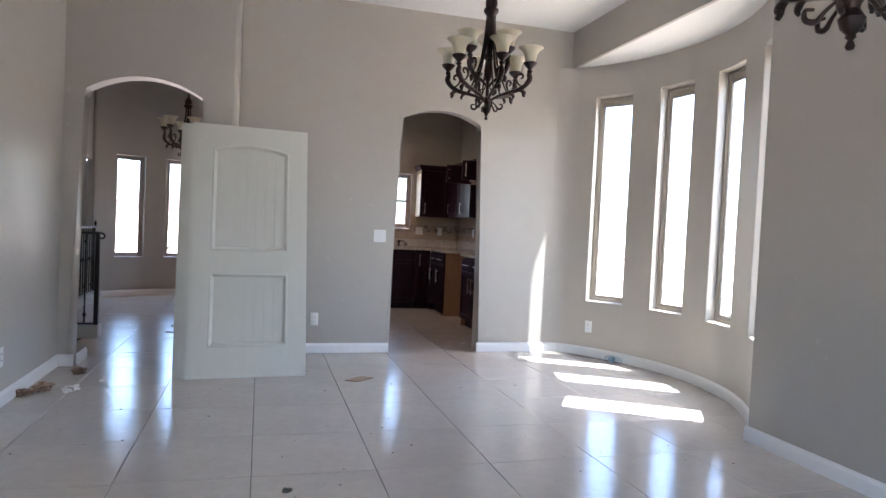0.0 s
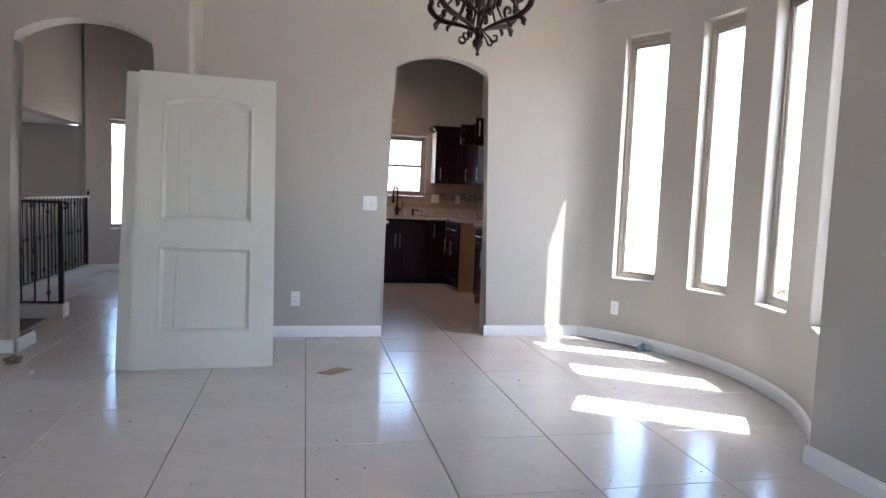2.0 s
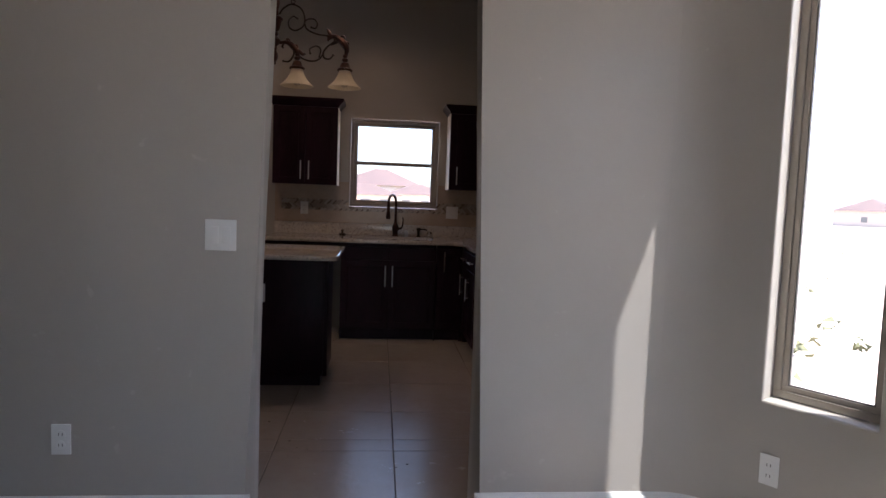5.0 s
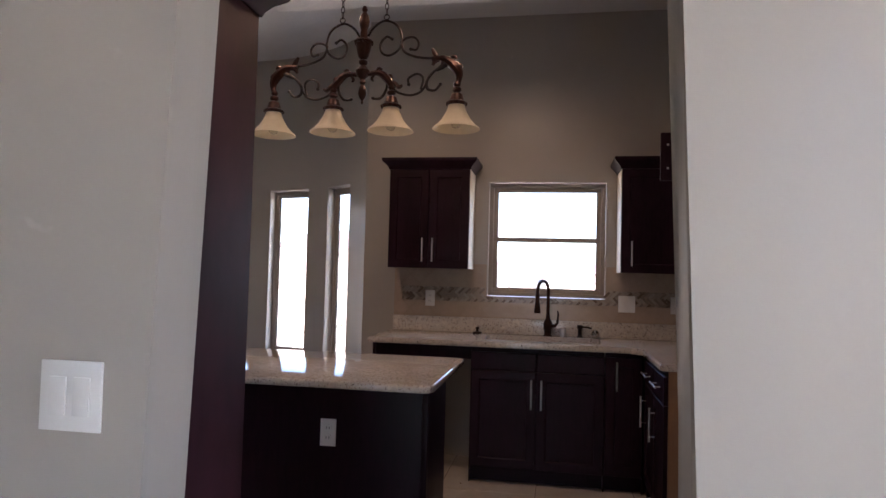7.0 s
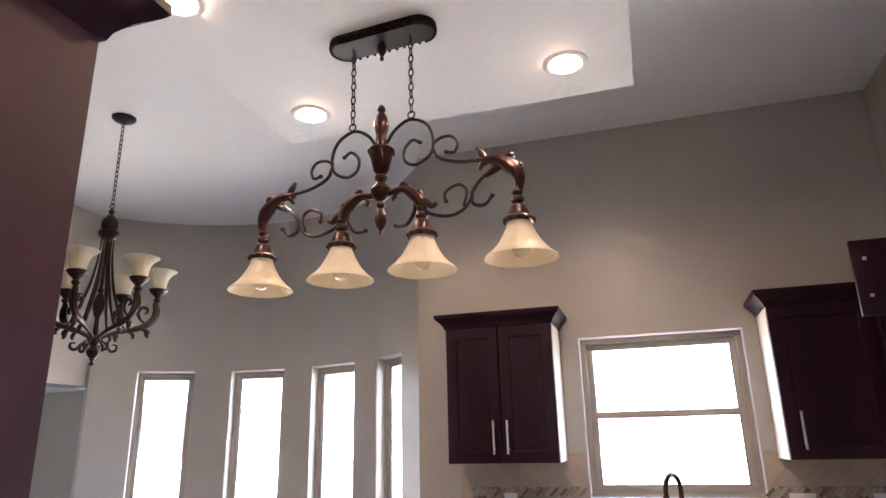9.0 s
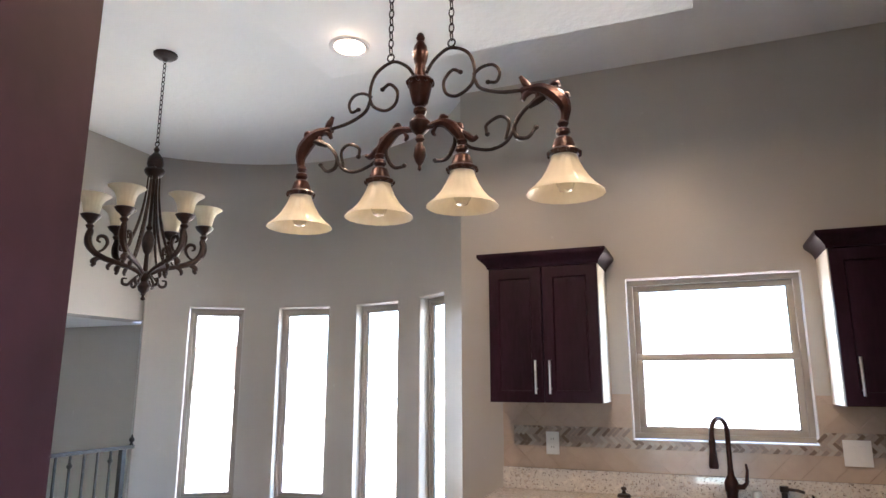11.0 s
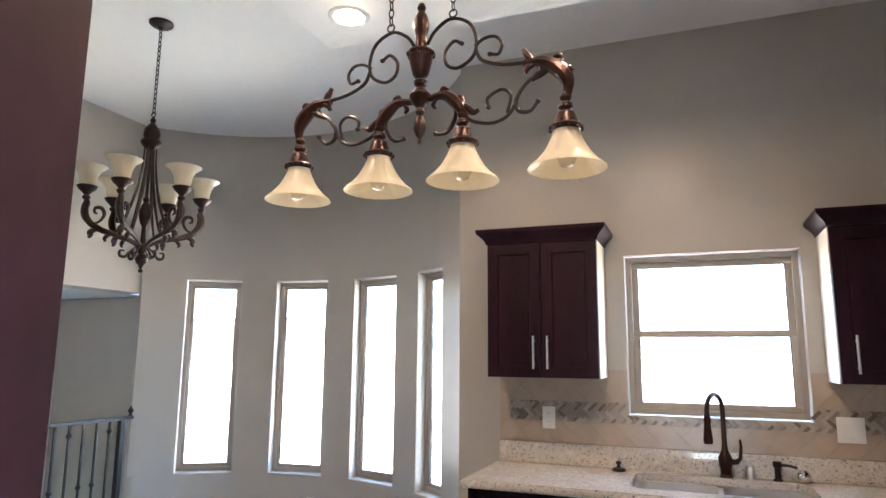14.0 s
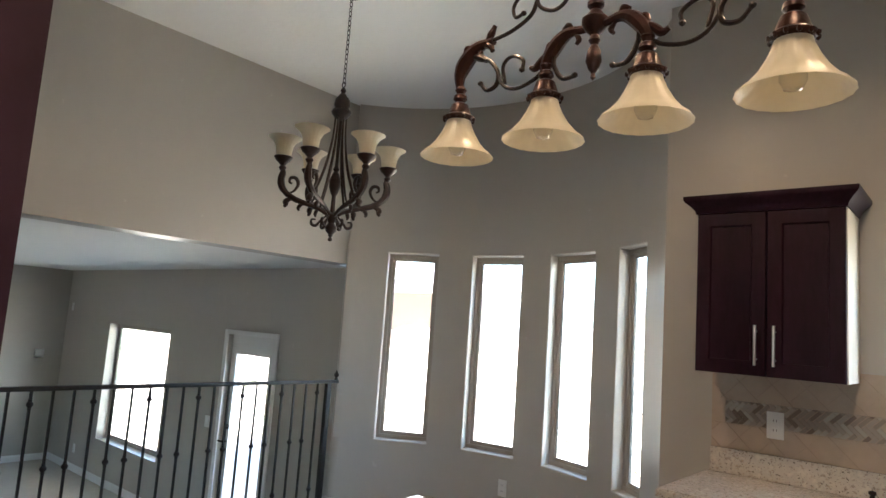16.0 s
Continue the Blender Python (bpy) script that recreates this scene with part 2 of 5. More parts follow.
DARKGLASS = mat("dark_far_window", (0.16, 0.16, 0.16), 0.3, spread=0.1, bump=0)


# ---- mesh helpers ----
def mesh_object(name, bm, material, smooth=35):
    bmesh.ops.recalc_face_normals(bm, faces=bm.faces)
    me = bpy.data.meshes.new(name)
    bm.to_mesh(me)
    bm.free()
    me.materials.append(material)
    if smooth:
        me.polygons.foreach_set("use_smooth", [True] * len(me.polygons))
        me.set_sharp_from_angle(angle=radians(smooth))
    return new(name, me)


def part(name, bm, material, parent, label="", smooth=35):
    ob = mesh_object(name, bm, material, smooth)
    ob.parent = parent
    if label:
        ob["label"] = label
    return ob


def thing(name, label, category, m=None, group="", kind=""):
    ob = new(name)
    ob.empty_display_size = 0.1
    if m:
        ob.matrix_world = m
    return tagged(ob, label, category, group, kind)


def structure(name, bm, material, label, category="wall", smooth=35):
    return tagged(mesh_object(name, bm, material, smooth), label, category, kind="structure")


def box(bm, x0, x1, y0, y1, z0, z1, bevel=0.0, m=None):
    vs = [bm.verts.new((x, y, z)) for x in (x0, x1) for y in (y0, y1) for z in (z0, z1)]
    fs = [bm.faces.new([vs[i] for i in f]) for f in ((0, 1, 3, 2), (4, 6, 7, 5), (0, 4, 5, 1), (2, 3, 7, 6), (0, 2, 6, 4), (1, 5, 7, 3))]
    if bevel:
        es = {e for f in fs for e in f.edges}
        r = bmesh.ops.bevel(bm, geom=list(es), offset=bevel, segments=2, affect="EDGES", profile=0.6)
        vs = list({v for f in r["faces"] for v in f.verts} | {v for v in vs if v.is_valid})
    if m:
        bmesh.ops.transform(bm, matrix=m, verts=[v for v in vs if v.is_valid])
    return bm


def boxes(*rows, bevel=0.0):
    bm = bmesh.new()
    for r in rows:
        box(bm, *r, bevel=bevel)
    return bm


def prism(bm, outline, axis, lo, hi):
    """Extrude a flat outline along an axis: 'z' outline is (x, y), 'y' is (x, z), 'x' is (y, z)."""
    def place(a, b, c):
        return {"z": (a, b, c), "y": (a, c, b), "x": (c, a, b)}[axis]
    n = len(outline)
    lower = [bm.verts.new(place(a, b, lo)) for a, b in outline]
    upper = [bm.verts.new(place(a, b, hi)) for a, b in outline]
    bm.faces.new(lower)
    bm.faces.new(upper[::-1])
    for i in range(n):
        bm.faces.new((lower[i], lower[(i + 1) % n], upper[(i + 1) % n], upper[i]))
    return bm


def lathe(bm, profile, n=20, m=None, flutes=0, depth=0.0):
    """Turn a profile of (radius, z) about z; flutes ripple the radius."""
    rings = []
    for k, (r, z) in enumerate(profile):
        ring = []
        for i in range(n):
            a = 2 * math.pi * i / n
            q = r * (1 + depth * math.cos(flutes * a)) if flutes else r
            v = Vector((q * math.cos(a), q * math.sin(a), z))
            ring.append(bm.verts.new(m @ v if m else v))
        rings.append(ring)
    for a, b in zip(rings, rings[1:]):
        for i in range(n):
            bm.faces.new((a[i], a[(i + 1) % n], b[(i + 1) % n], b[i]))
    for ring, (r, z) in ((rings[0], profile[0]), (rings[-1], profile[-1])):
        if r > 0.0005 and len(ring) > 2 and not flutes:
            bm.faces.new(ring)
    return bm


def tube(bm, pts, radius, n=8, closed=False):
    """A round bar along points; radius is a number or one for each point."""
    pts = [Vector(p) for p in pts]
    rad = radius if isinstance(radius, (list, tuple)) else [radius] * len(pts)
    rings, side = [], None
    for i, p in enumerate(pts):
        if closed:
            d = (pts[(i + 1) % len(pts)] - pts[i - 1]).normalized()
        else:
            d = (pts[min(i + 1, len(pts) - 1)] - pts[max(i - 1, 0)]).normalized()
        if side is None:
            side = d.orthogonal().normalized()
        side = (side - d * side.dot(d)).normalized()
        up = d.cross(side)
        rings.append([bm.verts.new(p + rad[i] * (math.cos(2 * math.pi * k / n) * side + math.sin(2 * math.pi * k / n) * up)) for k in range(n)])
    pairs = list(zip(rings, rings[1:])) + ([(rings[-1], rings[0])] if closed else [])
    for a, b in pairs:
        for k in range(n):
            bm.faces.new((a[k], a[(k + 1) % n], b[(k + 1) % n], b[k]))
    if not closed:
        bm.faces.new(rings[0])
        bm.faces.new(rings[-1])
    return bm


def smooth_line(ctrl, n=6):
    """A smooth line through control points (any dimension)."""
    p = [Vector(c) for c in ctrl]
    p = [2 * p[0] - p[1]] + p + [2 * p[-1] - p[-2]]
    out = []
    for i in range(1, len(p) - 2):
        for k in range(n):
            t = k / n
            out.append(0.5 * (2 * p[i] + (p[i + 1] - p[i - 1]) * t + (2 * p[i - 1] - 5 * p[i] + 4 * p[i + 1] - p[i + 2]) * t * t + (3 * p[i] - p[i - 1] - 3 * p[i + 1] + p[i + 2]) * t ** 3))
    return out + [p[-2]]


def round_edges(bm, pick, offset, segments=4):
    es = [e for e in bm.edges if pick(e)]
    bmesh.ops.bevel(bm, geom=es, offset=offset, segments=segments, affect="EDGES", profile=0.5)


# ---- structure ----
CEIL_A, CEIL_B = 3.32, 3.34       # living room, kitchen
Y_ARCH, T_ARCH = 5.72, 0.13       # wall with the kitchen arch
Y_SINK = 9.575
X_RIGHT, X_KR = 2.915, 3.04
LOW_FLOOR, LOW_CEIL = -0.83, 1.98
BAY = (1.58, 4.32, 1.98)
NOOK = (-1.028, 8.687, 1.7035)


def on_circle(c, a, off=0.0):
    return (c[0] + (c[2] + off) * math.cos(radians(a)), c[1] + (c[2] + off) * math.sin(radians(a)))


def arch_top(x0, x1, spring, crown, n=16):
    """Points of a flattened arch from x1 to x0."""
    w, r = (x1 - x0) / 2, crown - spring
    rad = (w * w + r * r) / (2 * r)
    half = math.asin(w / rad)
    return [((x0 + x1) / 2 + rad * math.sin(half - 2 * half * i / n), crown - rad + rad * math.cos(half - 2 * half * i / n)) for i in range(n + 1)]


def arch_wall(name, label, xa, xb, x0, x1, spring, crown, y0, y1, top):
    bm = bmesh.new()
    outline = [(xa, 0), (xa, top), (xb, top), (xb, 0), (x1, 0)] + arch_top(x0, x1, spring, crown) + [(x0, 0)]
    prism(bm, outline, "y", y0, y1)
    def pick(e):
        a, b = e.verts[0].co, e.verts[1].co
        if abs(a.y - b.y) > 1e-5:
            return False
        if abs(a.x - xb) < 1e-4 and abs(b.x - xb) < 1e-4 and abs(a.y - y0) < 1e-4:
            return abs(a.z - b.z) > 0.5
        mid = (a + b) / 2
        return x0 - 1e-4 <= mid.x <= x1 + 1e-4 and mid.z > 0.001 and mid.z < crown + 0.01
    round_edges(bm, pick, 0.04, 6)
    return structure(name, bm, PAINT, label)


arch_wall("wall_kitchen_arch", "greige painted wall with an arched opening to the kitchen", -0.27, 3.3, 1.2, 2.078, 2.245, 2.385, Y_ARCH, Y_ARCH + T_ARCH, CEIL_B)
arch_wall("wall_hall_arch", "greige painted thick wall with an arched opening to the hall", -1.71, -0.27, -1.455, -0.495, 2.17, 2.335, 5.27, 5.44, CEIL_B)
structure("wall_return", boxes((-0.44, -0.272, 5.442, Y_ARCH + T_ARCH, 0, CEIL_B)), PAINT, "greige corner between the two arches")
structure("wall_right", boxes((X_RIGHT, X_RIGHT + 0.14, -3.4, 2.87, 0, CEIL_A + 0.1)), PAINT, "plain greige painted living room wall beside the bay")
structure("wall_bay_header", boxes((3.0, 3.03, 2.87, Y_ARCH, 2.945, CEIL_A + 0.1)), PAINT, "greige painted header above the window bay")


def curved_wall(name, label, c, a0, a1, openings, z0, z1, thick=0.15):
    """A wall on a circle, seen from inside, with openings (angle from, to, sill, head) cut through it."""
    cx, cy, r = c
    cuts = sorted({a0, a1, *[o[0] for o in openings], *[o[1] for o in openings]})
    angles = []
    for p, q in zip(cuts, cuts[1:]):
        n = max(2, round((q - p) / 2.5))
        angles += [p + (q - p) * i / n for i in range(n)]
    angles.append(a1)
    zs = sorted({z0, z1, *[o[2] for o in openings], *[o[3] for o in openings]})
    def solid(i, j):
        if not (0 <= i < len(angles) - 1 and 0 <= j < len(zs) - 1):
            return False
        am, zm = (angles[i] + angles[i + 1]) / 2, (zs[j] + zs[j + 1]) / 2
        return not any(o[0] < am < o[1] and o[2] < zm < o[3] for o in openings)
    bm, made = bmesh.new(), {}
    def v(i, j, k):
        if (i, j, k) not in made:
            q = r + k * thick
            made[i, j, k] = bm.verts.new((cx + q * math.cos(radians(angles[i])), cy + q * math.sin(radians(angles[i])), zs[j]))
        return made[i, j, k]
    for i in range(len(angles) - 1):
        for j in range(len(zs) - 1):
            if not solid(i, j):
                continue
            for k in (0, 1):
                bm.faces.new((v(i, j, k), v(i + 1, j, k), v(i + 1, j + 1, k), v(i, j + 1, k)))
            for di, dj, ids in ((-1, 0, ((i, j), (i, j + 1))), (1, 0, ((i + 1, j), (i + 1, j + 1))), (0, -1, ((i, j), (i + 1, j))), (0, 1, ((i, j + 1), (i + 1, j + 1)))):
                if not solid(i + di, j + dj):
                    (p, q), (s, t) = ids
                    bm.faces.new((v(p, q, 0), v(s, t, 0), v(s, t, 1), v(p, q, 1)))
    def pick(e):
        p = [e.verts[0].co, e.verts[1].co]
        if any(abs(math.hypot(u.x - cx, u.y - cy) - r) > 1e-4 for u in p) or len(e.link_faces) != 2:
            return False
        return e.calc_face_angle() > 1.0 and all(z0 + 0.01 < u.z < z1 - 0.01 for u in p)
    bmesh.ops.recalc_face_normals(bm, faces=bm.faces)
    round_edges(bm, pick, 0.012, 3)
    return structure(name, bm, PAINT, label)


BAY_WINDOWS = [(24.7, 36.2), (4.1, 15.4), (-16.7, -5.3), (-39.2, -27.7)]
NOOK_WINDOWS = [(115.0, 129.2), (90.1, 105.0), (66.8, 81.3), (46.4, 57.9)]
curved_wall("wall_bay", "greige curved bay wall with four tall narrow windows", BAY, -46.5, 44.9, [(a, b, 0.565, 2.63) for a, b in BAY_WINDOWS], 0, 2.945, 0.138)
curved_wall("wall_nook", "greige curved nook wall with four tall narrow windows", NOOK, 33.2, 140.6, [(a, b, 0.587, 2.095) for a, b in NOOK_WINDOWS], LOW_FLOOR, CEIL_B)


corner = bmesh.new()
p0, p1, p2 = Vector((2.86, 5.7195)), Vector((2.981, 5.7195)), Vector(on_circle(BAY, 41.5, 0.0005))
prism(corner, [p1 + Vector((0.004, 0.004))] + [p0 * (1 - k / 10) ** 2 + p1 * 2 * (k / 10) * (1 - k / 10) + p2 * (k / 10) ** 2 for k in range(11)], "z", 0.092, 2.944)
structure("wall_bay_corner", corner, PAINT, "rounded greige inside corner between the arch wall and the bay")


def framed_window(name, label, width, z0, z1, m, rail=None, head=0.0):
    """A slim aluminium window: outer frame, sash frame, panes. Local x across, y outwards, z up from the sill."""
    w = thing(name, label, "window", m, kind="structure")
    h = z1 - z0
    def ring(t, d0, d1, x0, x1, y0, y1):
        return boxes((x0, x1, d0, d1, y0, y0 + t), (x0, x1, d0, d1, y1 - t, y1), (x0, x0 + t, d0, d1, y0 + t, y1 - t), (x1 - t, x1, d0, d1, y0 + t, y1 - t), bevel=0.003)
    part("window_frame", ring(0.03, 0.0, 0.038, -width / 2, width / 2, 0, h), FRAME, w)
    if head:
        part("head_jamb", boxes((-width / 2 + 0.03, width / 2 - 0.03, 0.004, 0.036, h - 0.03 - head, h - 0.0305), bevel=0.004), FRAME, w)
    spans = [(0.03, h - 0.03 - head)] if rail is None else [(0.03, rail + 0.017), (rail - 0.017, h - 0.03)]
    for k, (a, b) in enumerate(spans):
        d = 0.008 + 0.02 * k
        part("sash", ring(0.022 if rail is None else 0.03, d, d + 0.022, -width / 2 + 0.03, width / 2 - 0.03, a, b), FRAME, w)
        t = 0.022 if rail is None else 0.03
        e = 0.005
        x0, x1 = -width / 2 + 0.03 + t, width / 2 - 0.03 - t
        part("gasket", boxes((x0, x1, d + 0.004, d + 0.018, a + t, a + t + e), (x0, x1, d + 0.004, d + 0.018, b - t - e, b - t), (x0, x0 + e, d + 0.004, d + 0.018, a + t + e, b - t - e), (x1 - e, x1, d + 0.004, d + 0.018, a + t + e, b - t - e)), GROUT, w, "dark rubber gasket")
        pane = part("pane", boxes((-width / 2 + 0.03 + t, width / 2 - 0.03 - t, d + 0.009, d + 0.013, a + t, b - t)), GLASS, w, smooth=0)
    return w


def curved_window(c, a0, a1, z0, z1, depth, index, label, head=0.0):
    cx, cy, r = c
    am = radians((a0 + a1) / 2)
    q = r + depth
    width = 2 * q * math.sin(radians((a1 - a0) / 2)) - 0.004
    d = q * math.cos(radians((a1 - a0) / 2))
    m = Matrix.Translation((cx + d * math.cos(am), cy + d * math.sin(am), z0)) @ Matrix.Rotation(am - math.pi / 2, 4, "Z")
    return framed_window("window_%d" % index, label, width, z0, z1, m, head=head)


for k, (a, b) in enumerate(BAY_WINDOWS):
    curved_window(BAY, a, b, 0.568, 2.627, 0.085, k + 1, "tall narrow almond-framed bay window in a deep plaster reveal", 0.035)
for k, (a, b) in enumerate(NOOK_WINDOWS):
    curved_window(NOOK, a, b, 0.59, 2.092, 0.08, k + 5, "tall narrow almond-framed nook window in a plaster reveal")


def wall_with_holes(name, label, x0, x1, z0, z1, y0, y1, holes, axis="y"):
    """A straight wall with rectangular holes (a, b, low, high). axis 'x': the wall runs along y."""
    xs, zs = sorted({x0, x1, *[h[0] for h in holes], *[h[1] for h in holes]}), sorted({z0, z1, *[h[2] for h in holes], *[h[3] for h in holes]})
    bm = bmesh.new()
    made = {}
    def v(i, j, k):
        if (i, j, k) not in made:
            d = (y0, y1)[k]
            made[i, j, k] = bm.verts.new((xs[i], d, zs[j]) if axis == "y" else (d, xs[i], zs[j]))
        return made[i, j, k]
    def solid(i, j):
        if not (0 <= i < len(xs) - 1 and 0 <= j < len(zs) - 1):
            return False
        a, z = (xs[i] + xs[i + 1]) / 2, (zs[j] + zs[j + 1]) / 2
        return not any(h[0] < a < h[1] and h[2] < z < h[3] for h in holes)
    for i in range(len(xs) - 1):
        for j in range(len(zs) - 1):
            if solid(i, j):
                for k in (0, 1):
                    bm.faces.new((v(i, j, k), v(i + 1, j, k), v(i + 1, j + 1, k), v(i, j + 1, k)))
                for di, dj, (p, q), (s, t) in ((-1, 0, (i, j), (i, j + 1)), (1, 0, (i + 1, j), (i + 1, j + 1)), (0, -1, (i, j), (i + 1, j)), (0, 1, (i, j + 1), (i + 1, j + 1))):
                    if not solid(i + di, j + dj):
                        bm.faces.new((v(p, q, 0), v(s, t, 0), v(s, t, 1), v(p, q, 1)))
    return structure(name, bm, PAINT, label)


wall_with_holes("wall_sink", "greige kitchen wall with a window above the sink", 0.398, X_KR, 0, CEIL_B, Y_SINK, Y_SINK + 0.2, [(1.367, 2.234, 1.203, 2.066)])
framed_window("window_9", "almond single-hung window above the kitchen sink", 0.863, 1.206, 2.063, Matrix.Translation((1.8005, Y_SINK + 0.06, 1.206)), rail=0.43)
structure("wall_kitchen_right", boxes((X_KR, X_KR + 0.2, Y_ARCH + T_ARCH, Y_SINK + 0.2, 0, CEIL_B)), PAINT, "greige kitchen wall behind the range")
structure("wall_header_low", boxes((-2.6, -2.38, 5.6, 9.86, LOW_CEIL - 0.002, CEIL_B)), PAINT, "greige header wall above the railing")
wall_with_holes("wall_low_far", "greige wall of the lower family room with a window and a door", -9.05, -2.3, LOW_FLOOR, LOW_CEIL, 10.1, 10.3, [(-7.5, -5.8, -0.29, 1.25), (-4.52, -3.66, LOW_FLOOR, 1.28)])
structure("wall_nook_end", boxes((-2.46, -2.302, 9.862, 10.098, LOW_FLOOR, CEIL_B)), PAINT, "narrow greige wall between the nook and the family room")
structure("wall_low_end", boxes((-9.25, -9.05, 3.0, 10.3, LOW_FLOOR, LOW_CEIL)), PAINT, "greige end wall of the lower family room")
# the hole is out of view, added to let daylight into the family room
wall_with_holes("wall_low_near", "greige near wall of the lower family room with an opening added for light", -9.05, -1.73, LOW_FLOOR, LOW_CEIL, 2.85, 3.0, [(-6.4, -5.3, 0.2, 1.2)])
structure("wall_hall_left", boxes((-2.62, -1.712, 5.27, 5.6, LOW_FLOOR, CEIL_B)), PAINT, "greige wall beside the short stair")
structure("wall_left_below", boxes((-1.86, -1.74, 3.0, 5.2, LOW_FLOOR, LOW_CEIL)), PAINT, "greige wall under the living room edge")
# real wall further on; the hole at its unseen near end is added for daylight
wall_with_holes("wall_left", "plain greige painted living room wall", -3.4, 5.27, 0, CEIL_A + 0.1, -1.71, -1.56, [(-3.0, -0.8, 0.3, 2.6)], axis="x")
wall_with_holes("wall_back", "plain greige wall closing the living room, with an unseen window added for light", -1.72, X_RIGHT + 0.14, 0, CEIL_A + 0.1, -3.6, -3.4, [(0.9, 2.5, 0.5, 2.5)])
structure("wall_filler", boxes((-0.27, 0.0, Y_ARCH + T_ARCH + 0.002, Y_ARCH + T_ARCH + 0.02, 0, CEIL_B)), PAINT, "greige wall behind the tall cabinet")
framed_window("window_10", "almond-framed window in the lower family room", 1.69, -0.285, 1.245, Matrix.Translation((-6.65, 10.22, -0.285)))

# added behind the view as a daylight source for the living room
framed_window("window_11", "almond-framed unseen window added to light the living room from behind", 1.596, 0.504, 2.496, Matrix.Translation((1.7, -3.48, 0.504)) @ Matrix.Rotation(radians(180), 4, "Z"))
framed_window("window_12", "almond-framed unseen window added to light the living room from the left", 2.196, 0.304, 2.596, Matrix.Translation((-1.62, -1.9, 0.304)) @ Matrix.Rotation(radians(90), 4, "Z"))
framed_window("window_13", "almond-framed unseen window added to light the family room", 1.096, 0.204, 1.196, Matrix.Translation((-5.85, 2.94, 0.204)) @ Matrix.Rotation(radians(180), 4, "Z"))

structure("ceiling_living", boxes((-1.72, 3.3, -3.6, Y_ARCH, CEIL_A, CEIL_A + 0.12)), CEIL, "white textured living room ceiling", "ceiling")
structure("ceiling_kitchen", boxes((-2.62, 3.4, Y_ARCH + 0.001, 10.8, CEIL_B + 0.001, CEIL_B + 0.15)), CEIL, "white textured kitchen ceiling", "ceiling")
structure("ceiling_hall", boxes((-2.62, -1.722, 5.25, 5.9, CEIL_B + 0.004, CEIL_B + 0.16)), CEIL, "white ceiling over the hall arch", "ceiling")
soffit = bmesh.new()
prism(soffit, [(BAY[0] + (BAY[2] + 0.1) * math.cos(radians(-43 + 4 * k)), BAY[1] + (BAY[2] + 0.1) * math.sin(radians(-43 + 4 * k))) for k in range(23)] + [(3.032, 5.71), (3.032, 2.875)], "z", 2.946, 3.2)
structure("ceiling_bay", soffit, CEIL, "white dropped soffit over the window bay", "ceiling")
structure("ceiling_low", boxes((-9.25, -2.6, 2.9, 10.3, LOW_CEIL + 0.001, LOW_CEIL + 0.2), (-2.6, -1.74, 2.9, 5.268, LOW_CEIL + 0.001, LOW_CEIL + 0.2)), CEIL, "white ceiling of the lower family room", "ceiling")
structure("ceiling_panel", boxes((0.165, 1.8, 5.86, 8.39, 2.945, CEIL_B + 0.001), bevel=0.004), CEIL, "white dropped ceiling panel over the island", "ceiling")

floor = structure("floor", boxes((-1.72, 4.0, -3.6, 5.6, -0.2, -0.006), (-1.68, 4.0, 5.6, 6.55, -0.2, -0.006), (-2.62, 4.0, 6.55, 11.0, -0.2, -0.006)), GROUT, "cream polished tile floor with dark joints", "floor")
structure("floor_low", boxes((-9.25, -1.73, 2.9, 10.3, LOW_FLOOR - 0.2, LOW_FLOOR)), TILE, "cream tile floor of the lower family room", "floor")
for k in range(4):
    structure("stair_step", boxes((-1.68 - 0.28 * (k + 1), -1.68 - 0.28 * k + 0.02, 5.6, 6.55, LOW_FLOOR, -0.19 * (k + 1)), bevel=0.006), TILE, "tiled step down to the family room", "step")


def baseboard(name, pts, side=1):
    """A moulded white skirting along plan points; side says which way it stands off the wall."""
    prof = [(0, 0), (0.014, 0), (0.014, 0.065), (0.010, 0.078), (0.006, 0.082), (0.004, 0.092), (0, 0.092)]
    bm = bmesh.new()
    pts = [Vector((p[0], p[1], 0)) for p in pts]
    rows = []
    for i, p in enumerate(pts):
        d0 = (p - pts[i - 1]).normalized() if i else None
        d1 = (pts[i + 1] - p).normalized() if i < len(pts) - 1 else None
        d = ((d0 or d1) + (d1 or d0)).normalized()
        nrm = Vector((-d.y, d.x, 0)) * side
        k = 1 / max(0.5, nrm.dot(Vector((-(d1 or d0).y, (d1 or d0).x, 0)) * side))
        rows.append([bm.verts.new(p + nrm * a * k + Vector((0, 0, z))) for a, z in prof])
    for a, b in zip(rows, rows[1:]):
        for i in range(len(prof)):
            bm.faces.new((a[i], b[i], b[(i + 1) % len(prof)], a[(i + 1) % len(prof)]))
    bm.faces.new(rows[0])
    bm.faces.new(rows[-1])
    return structure(name, bm, TRIM, "white painted moulded baseboard", "baseboard")


baseboard("baseboard", [(1.185, 5.72), (-0.27, 5.72), (-0.27, 5.27), (-0.485, 5.27)], 1)
baseboard("baseboard", [on_circle(BAY, a) for a in range(-45, 45, 2)] + [(2.98, 5.72), (2.093, 5.72)], 1)
baseboard("baseboard", [(X_RIGHT, -3.38), (X_RIGHT, 2.89)], 1)
baseboard("baseboard", [(-1.56, -3.38), (-1.56, 5.27), (-1.44, 5.27)], -1)
baseboard("baseboard", [on_circle(NOOK, a) for a in range(34, 140, 3)], 1)
baseboard("baseboard", [(-1.43, 5.29), (-1.43, 5.59)], -1)


low_board = baseboard("baseboard", [(-9.05, 3.0), (-9.05, 10.1), (-4.61, 10.1)], -1)
